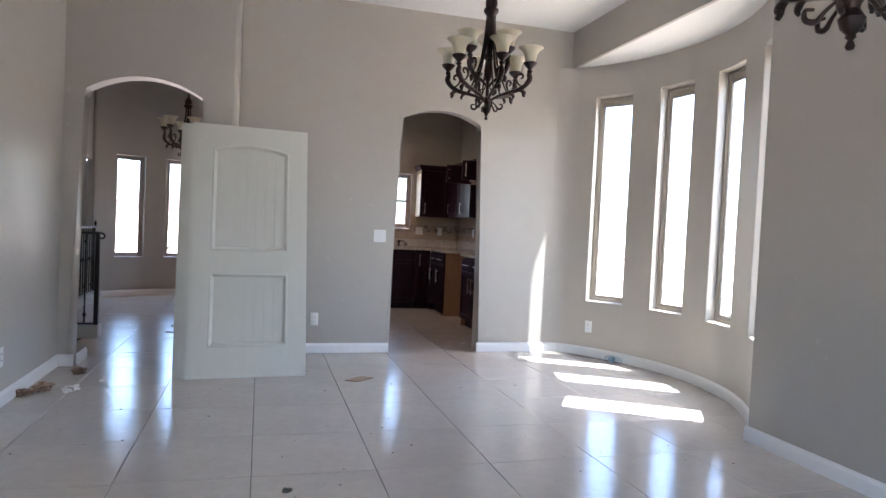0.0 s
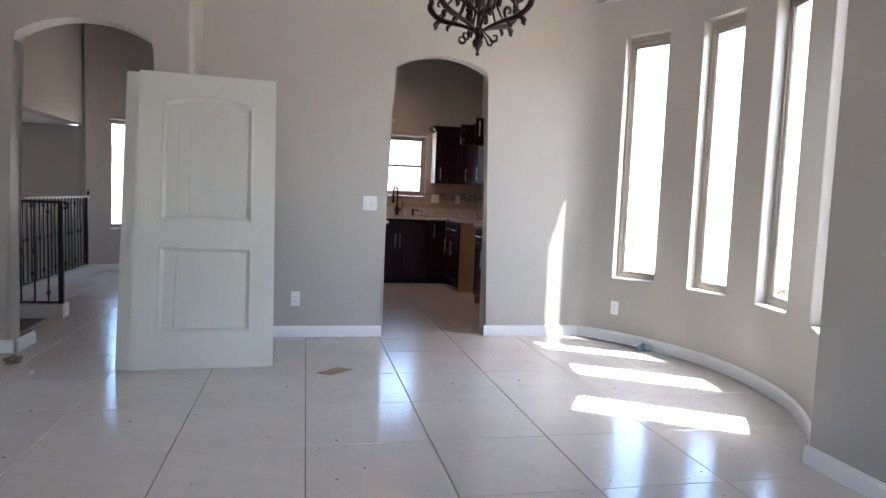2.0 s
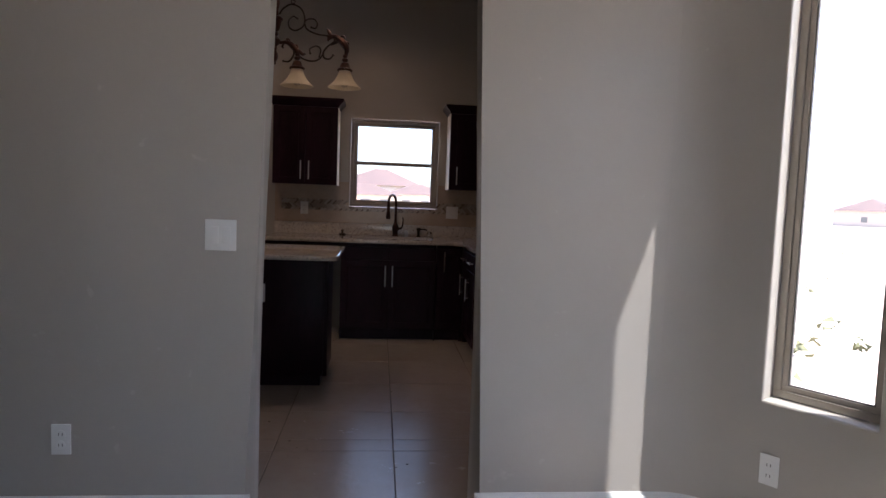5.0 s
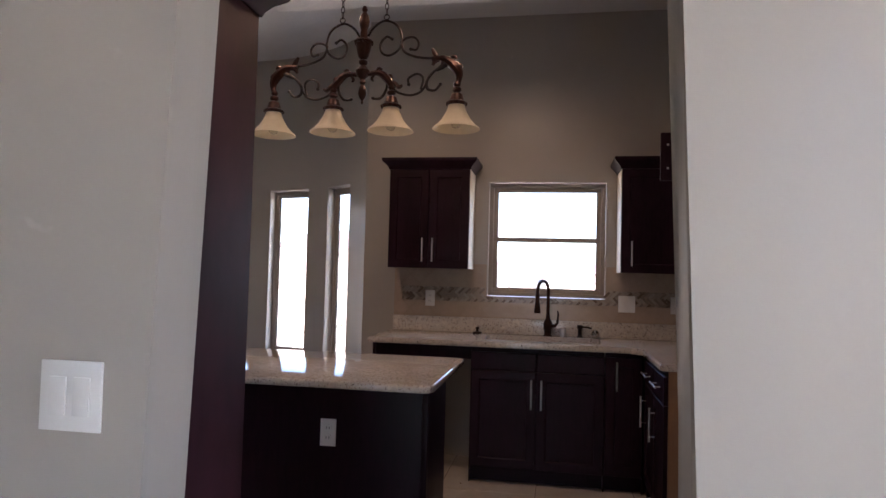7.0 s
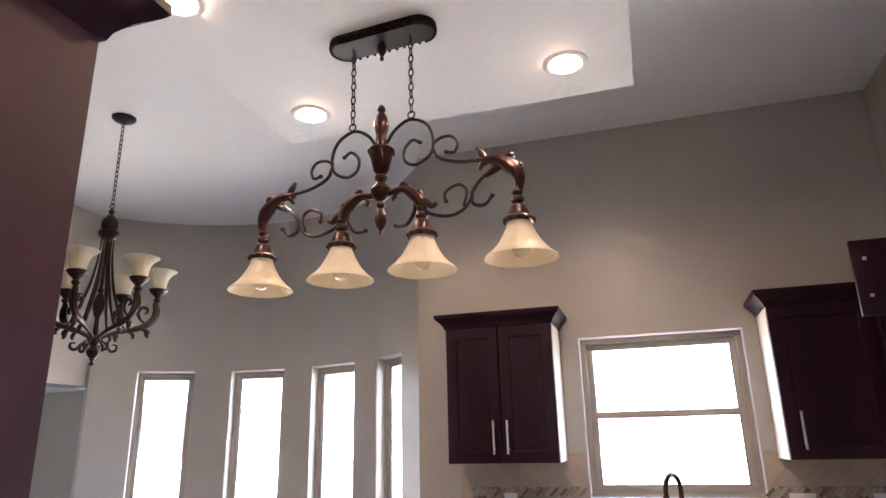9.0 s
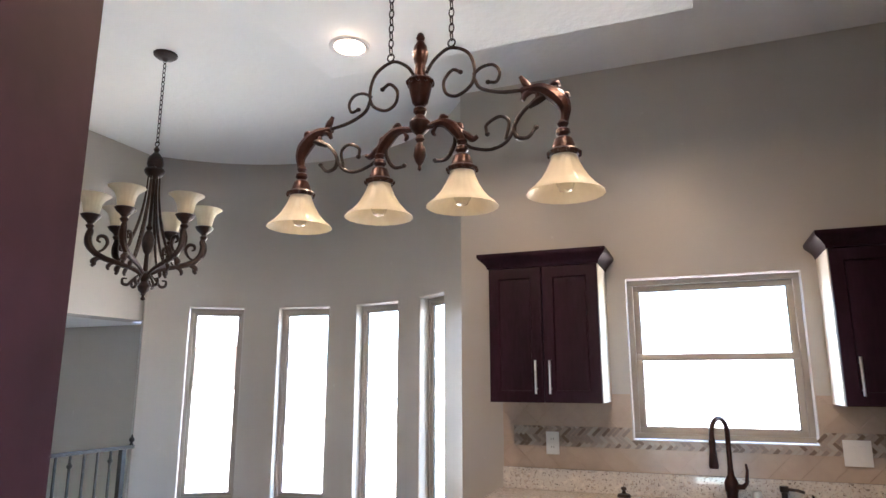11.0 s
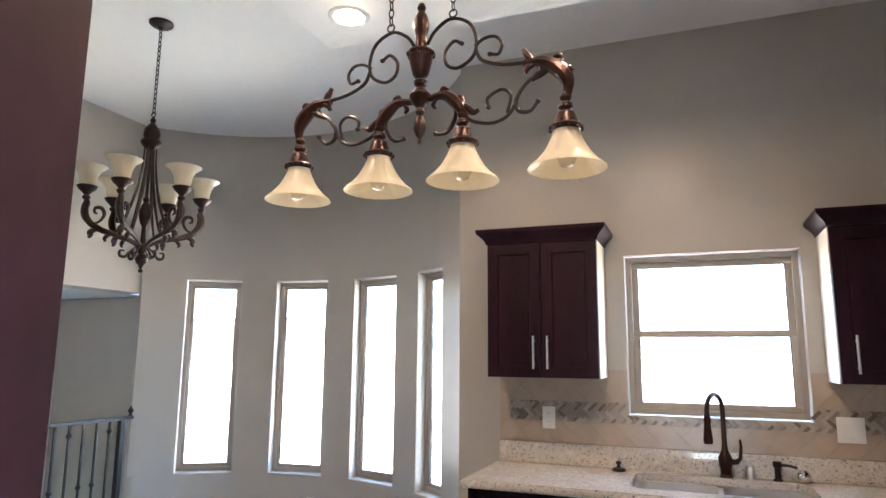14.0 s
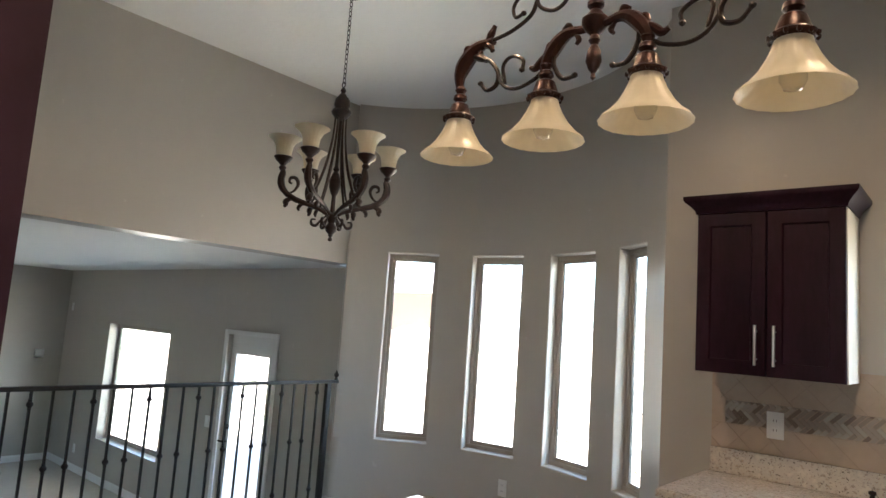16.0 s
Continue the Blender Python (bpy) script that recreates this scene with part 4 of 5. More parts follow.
def range_cabinet():
    """Short cabinet over the range gap with both doors standing open."""
    m = Matrix.Translation((X_KR, 8.15, 0)) @ SIDE
    c = thing("range_cabinet", "short espresso cabinet over the range gap, both doors open", "cabinet", m)
    w, d, z0, z1, t = 0.75, 0.29, 1.86, 2.11, 0.016
    part("body", boxes((0.002, t, -d, -0.002, z0, z1), (w - t, w - 0.002, -d, -0.002, z0, z1), (t, w - t, -d, -0.002, z1 - t, z1), (t, w - t, -d, -0.002, z0, z0 + t), (t, w - t, -0.012, -0.002, z0 + t, z1 - t)), RAWWOOD, c, "raw plywood inside")
    for s, x in ((0, 0.006), (1, w - 0.026)):
        bm = boxes((x, x + 0.02, -d - 0.36, -d - 0.004, z0 + 0.002, z1 - 0.002), bevel=0.003)
        dr = part("door", bm, ESPRESSO, c, "open espresso door")
        if s:
            bar_handle(dr, (x + 0.02, -d - 0.325, z0 + 0.04), (x + 0.02, -d - 0.325, z1 - 0.04), (1, 0, 0))
        else:
            bar_handle(dr, (x, -d - 0.325, z0 + 0.06), (x, -d - 0.325, z1 - 0.06), (-1, 0, 0))
            for zs in (z0 + 0.06, z1 - 0.07):
                part("screw", boxes((x + 0.02, x + 0.024, -d - 0.33, -d - 0.32, zs, zs + 0.01)), STEEL, dr)
        part("hinge", boxes((x - 0.012 if s else x + 0.02, x if s else x + 0.032, -d - 0.03, -d + 0.05, z0 + 0.04, z0 + 0.07), bevel=0.003), STEEL, c)
    crown(c, 0, w, -d, -0.002, z1, False, True)


range_cabinet()

BASE_H, TOP = 0.885, 0.925


def base_cabinet(label, m, w, d, fronts, raw_right=False, raw_left=False, height=None, low=()):
    """Local: x 0..w, back y 0, front y -d. fronts: (kind, x0, x1, z0, z1, handle)."""
    c = thing("base_cabinet", label, "cabinet", m, group="dark base cabinets")
    part("body", boxes((0.003, w - 0.003, -d + 0.022, -0.002, 0.1, height or BASE_H), bevel=0.002), ESPRESSO, c)
    if height:
        part("front_rail", boxes((0.003, w - 0.003, -d + 0.022, -d + 0.04, height, BASE_H)), ESPRESSO, c)
    part("toe_kick", boxes((0.003, w - 0.003, -d + 0.085, -d + 0.1, 0.002, 0.1)), ESPRESSO, c)
    for flag, x in ((raw_left, -0.002), (raw_right, w - 0.003)):
        part("side_panel", boxes((x, x + 0.005, -d + 0.022, -0.002, 0.002, height if x in low or (x > 0.1 and "right" in low) else BASE_H)), RAWWOOD if flag else ESPRESSO, c, "raw orange plywood side" if flag else "")
        if flag and raw_right:
            part("knot", lathe(bmesh.new(), [(0, 0), (0.012, 0), (0.009, 0.0012), (0, 0.0016)], 14, Matrix.Translation((x + 0.005, -0.40, 0.80)) @ Matrix.Rotation(radians(90), 4, "Y") @ Matrix.Diagonal((1, 1.9, 1, 1))), CARD, c, "dark knot in the plywood")
    for kind, x0, x1, z0, z1, h in fronts:
        front(c, x0 + 0.002, x1 - 0.002, z0, z1, -d, h, slab=kind == "drawer", name=kind)
    return c


base_cabinet("espresso sink base cabinet with two doors", Matrix.Translation((1.335, Y_SINK, 0)), 0.86, 0.605, [("drawer", 0, 0.428, 0.74, 0.855, None), ("drawer", 0.432, 0.86, 0.74, 0.855, None), ("door", 0, 0.428, 0.11, 0.735, (0.398, 0.50, 0.398, 0.69)), ("door", 0.432, 0.86, 0.11, 0.735, (0.462, 0.50, 0.462, 0.69))], height=0.66, low=("right",))
base_cabinet("narrow espresso base cabinet in the corner", Matrix.Translation((2.197, Y_SINK, 0)), 0.235, 0.605, [("door", 0, 0.233, 0.11, 0.855, (0.07, 0.65, 0.07, 0.83))], height=0.66, low=(-0.002,))
base_cabinet("espresso base cabinet beside the range gap, raw plywood end", Matrix.Translation((X_KR, 8.965, 0)) @ SIDE, 0.75, 0.605, [("drawer", 0.02, 0.37, 0.71, 0.855, (0.1, 0.785, 0.29, 0.785)), ("drawer", 0.372, 0.745, 0.71, 0.855, (0.46, 0.785, 0.65, 0.785)), ("door", 0.02, 0.37, 0.11, 0.705, (0.09, 0.45, 0.09, 0.64)), ("door", 0.372, 0.745, 0.11, 0.705, (0.45, 0.45, 0.45, 0.64))], raw_right=True)
base_cabinet("espresso base cabinet on the near side of the range gap", Matrix.Translation((X_KR, 7.40, 0)) @ SIDE, 0.86, 0.605, [("drawer", 0, 0.43, 0.71, 0.855, (0.12, 0.785, 0.31, 0.785)), ("drawer", 0.432, 0.86, 0.71, 0.855, (0.55, 0.785, 0.74, 0.785)), ("door", 0, 0.43, 0.11, 0.705, (0.37, 0.45, 0.37, 0.64)), ("door", 0.432, 0.86, 0.11, 0.705, (0.49, 0.45, 0.49, 0.64))], raw_left=True)
end = thing("end_panel", "espresso end panel of the open dishwasher gap", "panel", Matrix.Translation((0.66, -0.165, 0)))
part("panel", boxes((0, 0.02, 9.14, 9.738, 0.002, BASE_H), bevel=0.002), ESPRESSO, end)
part("rail", boxes((0.02, 0.672, 9.16, 9.18, 0.80, BASE_H), bevel=0.002), ESPRESSO, end)


def slab_edge(bm, x0, x1, y0, y1):
    box(bm, x0, x1, y0, y1, BASE_H + 0.002, TOP, bevel=0.008)


SX0, SX1, SY0, SY1 = 1.4, 2.185, 9.075, 9.5
SINK_HOLE = [(qx + 0.07 * math.cos(radians(st - 15 * i)), qy + 0.07 * math.sin(radians(st - 15 * i))) for qx, qy, st in ((SX0 + 0.07, SY0 + 0.07, 270), (SX0 + 0.07, SY1 - 0.07, 180), (SX1 - 0.07, SY1 - 0.07, 90), (SX1 - 0.07, SY0 + 0.07, 0)) for i in range(7)]
top = thing("worktop", "speckled cream granite worktop with a sink cut-out", "worktop")
bm = bmesh.new()
prism(bm, [(0.64, 8.95), (1.7996, 8.95), (1.7996, SY0), *SINK_HOLE, (1.8, SY0), (1.8, 8.95), (2.35, 8.95), (2.42, 8.88), (2.42, 8.21), (3.038, 8.21), (3.038, 9.573), (0.64, 9.573)], "z", BASE_H + 0.002, TOP)
part("slab", bm, GRANITE, top)
part("edge", boxes((0.632, 2.35, 8.942, 8.95, BASE_H + 0.006, TOP - 0.006), (0.632, 0.64, 8.95, 9.573, BASE_H + 0.006, TOP - 0.006), (2.412, 2.42, 8.202, 8.88, BASE_H + 0.006, TOP - 0.006), (2.42, 3.03, 8.202, 8.21, BASE_H + 0.006, TOP - 0.006), bevel=0.003), GRANITE, top)
part("upstand", boxes((0.65, 3.017, 9.552, 9.5735, TOP + 0.001, 1.04), (3.017, 3.0385, 8.21, 9.5735, TOP + 0.001, 1.04), bevel=0.003), GRANITE, top)
bm = bmesh.new()
slab_edge(bm, 2.415, 3.038, 6.52, 7.415)
tagged(mesh_object("worktop", bm, GRANITE), "short speckled granite worktop on the near side of the range gap", "worktop")

isl = thing("kitchen_island", "espresso island with a speckled cream granite top", "island")
part("body", boxes((0.21, 1.335, 7.5, 7.99, 0.08, 0.892), bevel=0.004), ESPRESSO, isl)
part("toe_kick", boxes((0.25, 1.295, 7.54, 7.94, 0.002, 0.08)), ESPRESSO, isl)
part("corner_post", boxes((1.315, 1.341, 7.492, 7.52, 0.08, 0.892), bevel=0.003), ESPRESSO, isl)
bm = bmesh.new()
prism(bm, [(0.18, 7.17), (1.37, 7.17), (1.405, 7.185), (1.42, 7.22), (1.42, 8.02), (1.405, 8.05), (1.37, 8.065), (0.18, 8.065), (0.14, 8.03), (0.14, 7.21)], "z", 0.893, 0.925)
round_edges(bm, lambda e: abs(e.verts[0].co.z - e.verts[1].co.z) < 1e-4, 0.011, 3)
part("top", bm, GRANITE, isl, "polished speckled granite top")

fr = thing("tall_cabinet", "tall espresso refrigerator surround with a crown", "cabinet")
part("side_panel", boxes((0.975, 1.0, 5.856, 6.472, 0.002, 2.1), bevel=0.003), PANELWOOD, fr, "knotty dark-stained side panel")
part("side_panel", boxes((0.03, 0.055, 5.874, 6.472, 0.002, 2.1), bevel=0.003), ESPRESSO, fr)
part("top_box", boxes((0.055, 0.975, 5.874, 6.45, 1.82, 2.1)), ESPRESSO, fr)
front_m = bmesh.new()
for a, b in ((0.057, 0.513), (0.517, 0.973)):
    box(front_m, a, b, 6.452, 6.472, 1.822, 2.098, bevel=0.003)
part("door", front_m, ESPRESSO, fr)
prof = [(0.0, 0.0), (0.006, 0.0), (0.012, 0.016), (0.03, 0.04), (0.058, 0.062), (0.066, 0.072), (0.066, 0.09), (0.0, 0.09)]
bm = bmesh.new()
rows = [[bm.verts.new(v) for v in ((1.0 + o, 5.874, 2.1 + h), (1.0 + o, 6.472 + o, 2.1 + h), (0.03, 6.472 + o, 2.1 + h), (0.03, 5.874, 2.1 + h))] for o, h in prof]
for p, q in zip(rows, rows[1:]):
    for i in range(4):
        bm.faces.new((p[i], p[(i + 1) % 4], q[(i + 1) % 4], q[i]))
bm.faces.new(rows[0])
bm.faces.new(rows[-1])
part("crown_moulding", bm, ESPRESSO, fr)


def sink():
    s = thing("kitchen_sink", "double-bowl undermount stainless steel sink", "sink")
    mid = (SX0 + SX1) / 2
    for x0, x1 in ((SX0 + 0.004, mid - 0.012), (mid + 0.012, SX1 - 0.004)):
        bm = bmesh.new()
        rings = []
        for off, z in ((-0.012, BASE_H), (0.0, BASE_H), (0.006, 0.84), (0.02, 0.70), (0.05, 0.675)):
            a, b, c, d, r = x0 + off, x1 - off, SY0 + off + 0.004, SY1 - off - 0.004, 0.07
            pts = []
            for qx, qy, st in ((b - r, d - r, 0), (a + r, d - r, 90), (a + r, c + r, 180), (b - r, c + r, 270)):
                pts += [(qx + r * math.cos(radians(st + 18 * i)), qy + r * math.sin(radians(st + 18 * i)), z) for i in range(6)]
            rings.append([bm.verts.new(p) for p in pts])
        for p, q in zip(rings, rings[1:]):
            for i in range(len(p)):
                bm.faces.new((p[i], p[(i + 1) % len(p)], q[(i + 1) % len(p)], q[i]))
        bm.faces.new(rings[-1])
        part("bowl", bm, SATIN, s)
    part("divider", boxes((mid - 0.014, mid + 0.014, SY0 + 0.006, SY1 - 0.006, 0.82, BASE_H - 0.004), bevel=0.004), SATIN, s)


sink()


def faucet():
    f = thing("kitchen_faucet", "bronze gooseneck pull-down faucet behind the sink", "faucet", Matrix.Translation((1.825, 9.528, TOP)) @ Matrix.Rotation(radians(-30), 4, "Z"))
    part("base", lathe(bmesh.new(), [(0.0, 0), (0.032, 0), (0.032, 0.006), (0.026, 0.014), (0.026, 0.045), (0.032, 0.058), (0.033, 0.095), (0.025, 0.112), (0.016, 0.13), (0.013, 0.16), (0, 0.16)], 20), BRONZE, f)
    pts = [(0, 0, 0.15), (0, 0, 0.32)] + [(0, -0.075 + 0.075 * math.cos(radians(a)), 0.33 + 0.075 * math.sin(radians(a))) for a in range(0, 181, 15)] + [(0, -0.15, 0.305)]
    part("neck", tube(bmesh.new(), pts, 0.0125, 12), BRONZE, f)
    part("spray_head", lathe(bmesh.new(), [(0, 0.21), (0.02, 0.212), (0.023, 0.225), (0.019, 0.26), (0.015, 0.3), (0.017, 0.33), (0.014, 0.35), (0, 0.35)], 16, Matrix.Translation((0, -0.15, -0.04))), BRONZE, f)
    part("lever", tube(bmesh.new(), [(0.02, 0, 0.075), (0.06, 0, 0.08), (0.078, 0, 0.1), (0.085, 0, 0.16), (0.08, 0, 0.19)], [0.014, 0.013, 0.009, 0.007, 0.005], 10), BRONZE, f)


faucet()
sd = thing("soap_dispenser", "bronze soap pump beside the faucet", "soap dispenser", Matrix.Translation((2.055, 9.525, TOP)))
part("body", lathe(bmesh.new(), [(0, 0), (0.022, 0), (0.022, 0.006), (0.014, 0.014), (0.014, 0.06), (0.02, 0.066), (0.02, 0.09), (0, 0.09)], 16), DARKMETAL, sd)
part("nozzle", tube(bmesh.new(), [(0, 0, 0.076), (0.05, -0.03, 0.078), (0.08, -0.048, 0.072)], 0.007, 8), DARKMETAL, sd)
ag = mesh_object("air_gap_cap", lathe(bmesh.new(), [(0, 0), (0.02, 0), (0.02, 0.05), (0.017, 0.06), (0, 0.062)], 20, Matrix.Translation((1.935, 9.525, TOP))), STEEL)
tagged(ag, "small brushed steel air gap cap beside the faucet", "air gap")
ball = mesh_object("drain_cap", lathe(bmesh.new(), [(0, 0), (0.016, 0.002), (0.028, 0.015), (0.032, 0.03), (0.028, 0.045), (0.016, 0.058), (0, 0.06)], 24, Matrix.Translation((2.165, 9.522, TOP))), mat("polished_chrome", (0.8, 0.78, 0.74), 0.06, 1.0, spread=0.02, bump=0))
tagged(ball, "round polished chrome cap on the worktop", "cap")
st = mesh_object("sink_stopper", lathe(bmesh.new(), [(0, 0), (0.034, 0), (0.036, 0.006), (0.03, 0.014), (0.012, 0.018), (0.008, 0.03), (0.015, 0.038), (0.013, 0.048), (0, 0.052)], 20, Matrix.Translation((1.31, 9.5, TOP))), DARKMETAL)
tagged(st, "dark bronze sink stopper on the granite", "stopper")


def wall_plate(name, label, m, w, gangs, switch):
    """Cover plate with its rockers or sockets. Local x across, front towards -y, centred."""
    c = thing(name, label, "switch" if switch else "outlet", m, group="wall plates")
    part("plate", boxes((-w / 2, w / 2, -0.006, 0, -0.06, 0.06), bevel=0.002), PLASTIC, c)
    for k in range(gangs):
        x = (k - (gangs - 1) / 2) * 0.046
        if switch:
            part("rocker", boxes((x - 0.016, x + 0.016, -0.0095, -0.006, -0.033, 0.033), bevel=0.0015), PLASTIC, c)
        else:
            for z in (-0.021, 0.021):
                part("socket", lathe(bmesh.new(), [(0, -0.002), (0.0165, -0.002), (0.0165, 0.0015), (0, 0.0015)], 16, Matrix.Translation((x, -0.007, z)) @ Matrix.Rotation(radians(90), 4, "X")), PLASTIC, c)
                part("slot", boxes((x - 0.008, x - 0.0055, -0.0095, -0.0085, z - 0.005, z + 0.006), (x + 0.0055, x + 0.008, -0.0095, -0.0085, z - 0.005, z + 0.006)), GROUT, c)


def facing(x, y, z, yaw):
    return Matrix.Translation((x, y, z)) @ Matrix.Rotation(radians(yaw), 4, "Z")


wall_plate("light_switch", "white double rocker switch beside the kitchen arch", facing(1.06, 5.719, 1.13, 0), 0.118, 2, True)
wall_plate("wall_outlet", "white duplex outlet low on the arch wall", facing(0.47, 5.719, 0.32, 0), 0.072, 1, False)
bx, by = on_circle(BAY, 34.9, -0.003)
wall_plate("wall_outlet", "white duplex outlet under the bay windows", facing(bx, by, 0.30, 34.9 - 90), 0.072, 1, False)
nx, ny = on_circle(NOOK, 92.4, -0.003)
wall_plate("wall_outlet", "white duplex outlet on the nook wall", facing(nx, ny, 0.36, 2.4), 0.072, 1, False)
wall_plate("wall_outlet", "white duplex outlet in the mosaic band", facing(0.935, 9.561, 1.175, 0), 0.072, 1, False)
wall_plate("light_switch", "white double rocker switch in the mosaic band", facing(2.385, 9.561, 1.175, 0), 0.118, 2, True)
wall_plate("wall_outlet", "white duplex outlet near the kitchen corner", facing(2.725, 9.561, 1.175, 0), 0.072, 1, False)
wall_plate("wall_outlet", "white duplex outlet on the range wall", facing(3.026, 8.75, 1.175, -90), 0.072, 1, False)
wall_plate("wall_outlet", "white duplex outlet on the island side", facing(0.89, 7.499, 0.64, 0), 0.072, 1, False)
wall_plate("wall_outlet", "white duplex outlet on the plain living room wall", facing(-1.559, 4.1, 0.31, 90), 0.072, 1, False)
wall_plate("light_switch", "white switch in the lower family room", facing(-4.75, 10.099, 0.33, 0), 0.118, 2, True)
wall_plate("thermostat", "white thermostat plate on the far family room wall", facing(-9.049, 9.79, 0.716, 90), 0.12, 1, True)
wall_plate("wall_sensor", "small white sensor high on the family room wall", facing(-8.86, 10.099, 1.43, 0), 0.07, 1, True)
wall_plate("wall_outlet", "white duplex outlet low on the family room wall", facing(-8.15, 10.099, -0.526, 0), 0.072, 1, False)

# backsplash
band = thing("backsplash", "tan tile backsplash with a herringbone stone band", "backsplash", kind="structure")


def diamond_row(bm_sink, x0, x1, z0, z1, place):
    """Square tiles laid diagonally, clipped to a strip; each is an object of its own."""
    s = 0.10
    h = s * math.sqrt(2) / 2
    made = {}
    i0, i1 = math.floor(x0 / h) - 1, math.ceil(x1 / h) + 1
    zc = (z0 + z1) / 2
    for i in range(i0, i1 + 1):
        for j in range(-2, 3):
            if (i + j) % 2:
                continue
            cx, cz, r = i * h, zc + j * h, h - 0.0011
            poly = [(cx - r, cz), (cx, cz - r), (cx + r, cz), (cx, cz + r)]
            for ax, lim, keep in ((0, x0, 1), (0, x1, -1), (1, z0, 1), (1, z1, -1)):
                out = []
                for k in range(len(poly)):
                    p, q = poly[k], poly[(k + 1) % len(poly)]
                    pin, qin = (p[ax] - lim) * keep >= 0, (q[ax] - lim) * keep >= 0
                    if pin:
                        out.append(p)
                    if pin != qin:
                        f = (lim - p[ax]) / (q[ax] - p[ax])
                        out.append((p[0] + f * (q[0] - p[0]), p[1] + f * (q[1] - p[1])))
                poly = out
                if len(poly) < 3:
                    break
            if len(poly) < 3:
                continue
            bm = bmesh.new()
            prism(bm, poly, "y", -0.008, -0.002)
            t = part("tile", bm, SPLASH, band, smooth=0)
            t.matrix_basis = place


PL_SINK = Matrix.Translation((0, Y_SINK, 0))
PL_SIDE = Matrix.Translation((X_KR, 9.57, 0)) @ SIDE
for a, b in ((0.652, 1.36), (2.241, 3.025)):
    diamond_row(None, a, b, 1.268, 1.44, PL_SINK)
diamond_row(None, 0.652, 3.025, 1.043, 1.155, PL_SINK)
diamond_row(None, 0.01, 1.36, 1.268, 1.40, PL_SIDE)
diamond_row(None, 0.01, 1.36, 1.043, 1.155, PL_SIDE)
part("grout", boxes((0.651, 1.361, Y_SINK - 0.003, Y_SINK - 0.0005, 1.04, 1.44), (2.24, 3.03, Y_SINK - 0.003, Y_SINK - 0.0005, 1.04, 1.44), (1.361, 2.24, Y_SINK - 0.003, Y_SINK - 0.0005, 1.04, 1.2)), SPLASH, band)


def herringbone(u0, u1, z0, z1, place, top_limit=lambda u: 9):
    """Bricks of three cells to one, laid at right angles on a grid turned by 45 degrees, clipped to a strip."""
    bm = bmesh.new()
    w, g, c45 = 0.0185, 0.0011, math.sqrt(0.5)
    n = int((u1 - u0) / w) + 12
    for i in range(-8, n):
        for j in range(-n, n):
            k = (i - j) % 6
            if k not in (0, 5) or abs(j - i) * w * c45 > 1.2 * (z1 - z0) or not -0.08 < (i + j) * w * c45 < u1 - u0 + 0.08:
                continue
            wx, wy = (3, 1) if k == 0 else (1, 3)
            corners = [(i * w + g, j * w + g), ((i + wx) * w - g, j * w + g), ((i + wx) * w - g, (j + wy) * w - g), (i * w + g, (j + wy) * w - g)]
            poly = [(u0 + (x + y) * c45, (z0 + z1) / 2 + (y - x) * c45) for x, y in corners]
            hi = min(z1, top_limit(sum(q[0] for q in poly) / 4))
            for ax, lim, keep in ((0, u0, 1), (0, u1, -1), (1, z0, 1), (1, hi, -1)):
                out = []
                for q in range(len(poly)):
                    s, t = poly[q], poly[(q + 1) % len(poly)]
                    i0, i1 = (s[ax] - lim) * keep >= 0, (t[ax] - lim) * keep >= 0
                    if i0:
                        out.append(s)
                    if i0 != i1:
                        f = (lim - s[ax]) / (t[ax] - s[ax])
                        out.append((s[0] + f * (t[0] - s[0]), s[1] + f * (t[1] - s[1])))
                poly = out
                if len(poly) < 3:
                    break
            if len(poly) >= 3:
                prism(bm, poly, "y", -0.009, -0.003)
    ob = part("mosaic_band", bm, STONE_BAND, band, "grey and tan herringbone stone mosaic", smooth=0)
    ob.matrix_basis = place
    ob["kind"] = "stuff"


STONE_BAND = STONE
n_, l_ = STONE.node_tree.nodes, STONE.node_tree.links.new
g_ = n_.new("ShaderNodeNewGeometry")
r_ = n_.new("ShaderNodeValToRGB")
r_.color_ramp.interpolation = "CONSTANT"
for pos, col in ((0.0, (0.19, 0.145, 0.115)), (0.25, (0.36, 0.31, 0.26)), (0.5, (0.28, 0.235, 0.20)), (0.75, (0.42, 0.375, 0.315))):
    e_ = r_.color_ramp.elements.new(pos) if pos not in (0.0,) else r_.color_ramp.elements[0]
    e_.position, e_.color = pos, (*col, 1)
l_(g_.outputs["Random Per Island"], r_.inputs[0])
l_(r_.outputs[0], n_["Principled BSDF"].inputs["Base Color"])
herringbone(0.715, 3.03, 1.158, 1.265, PL_SINK, lambda u: 1.199 if 1.355 < u < 2.245 else 9)
herringbone(0.0, 1.36, 1.158, 1.265, PL_SIDE)


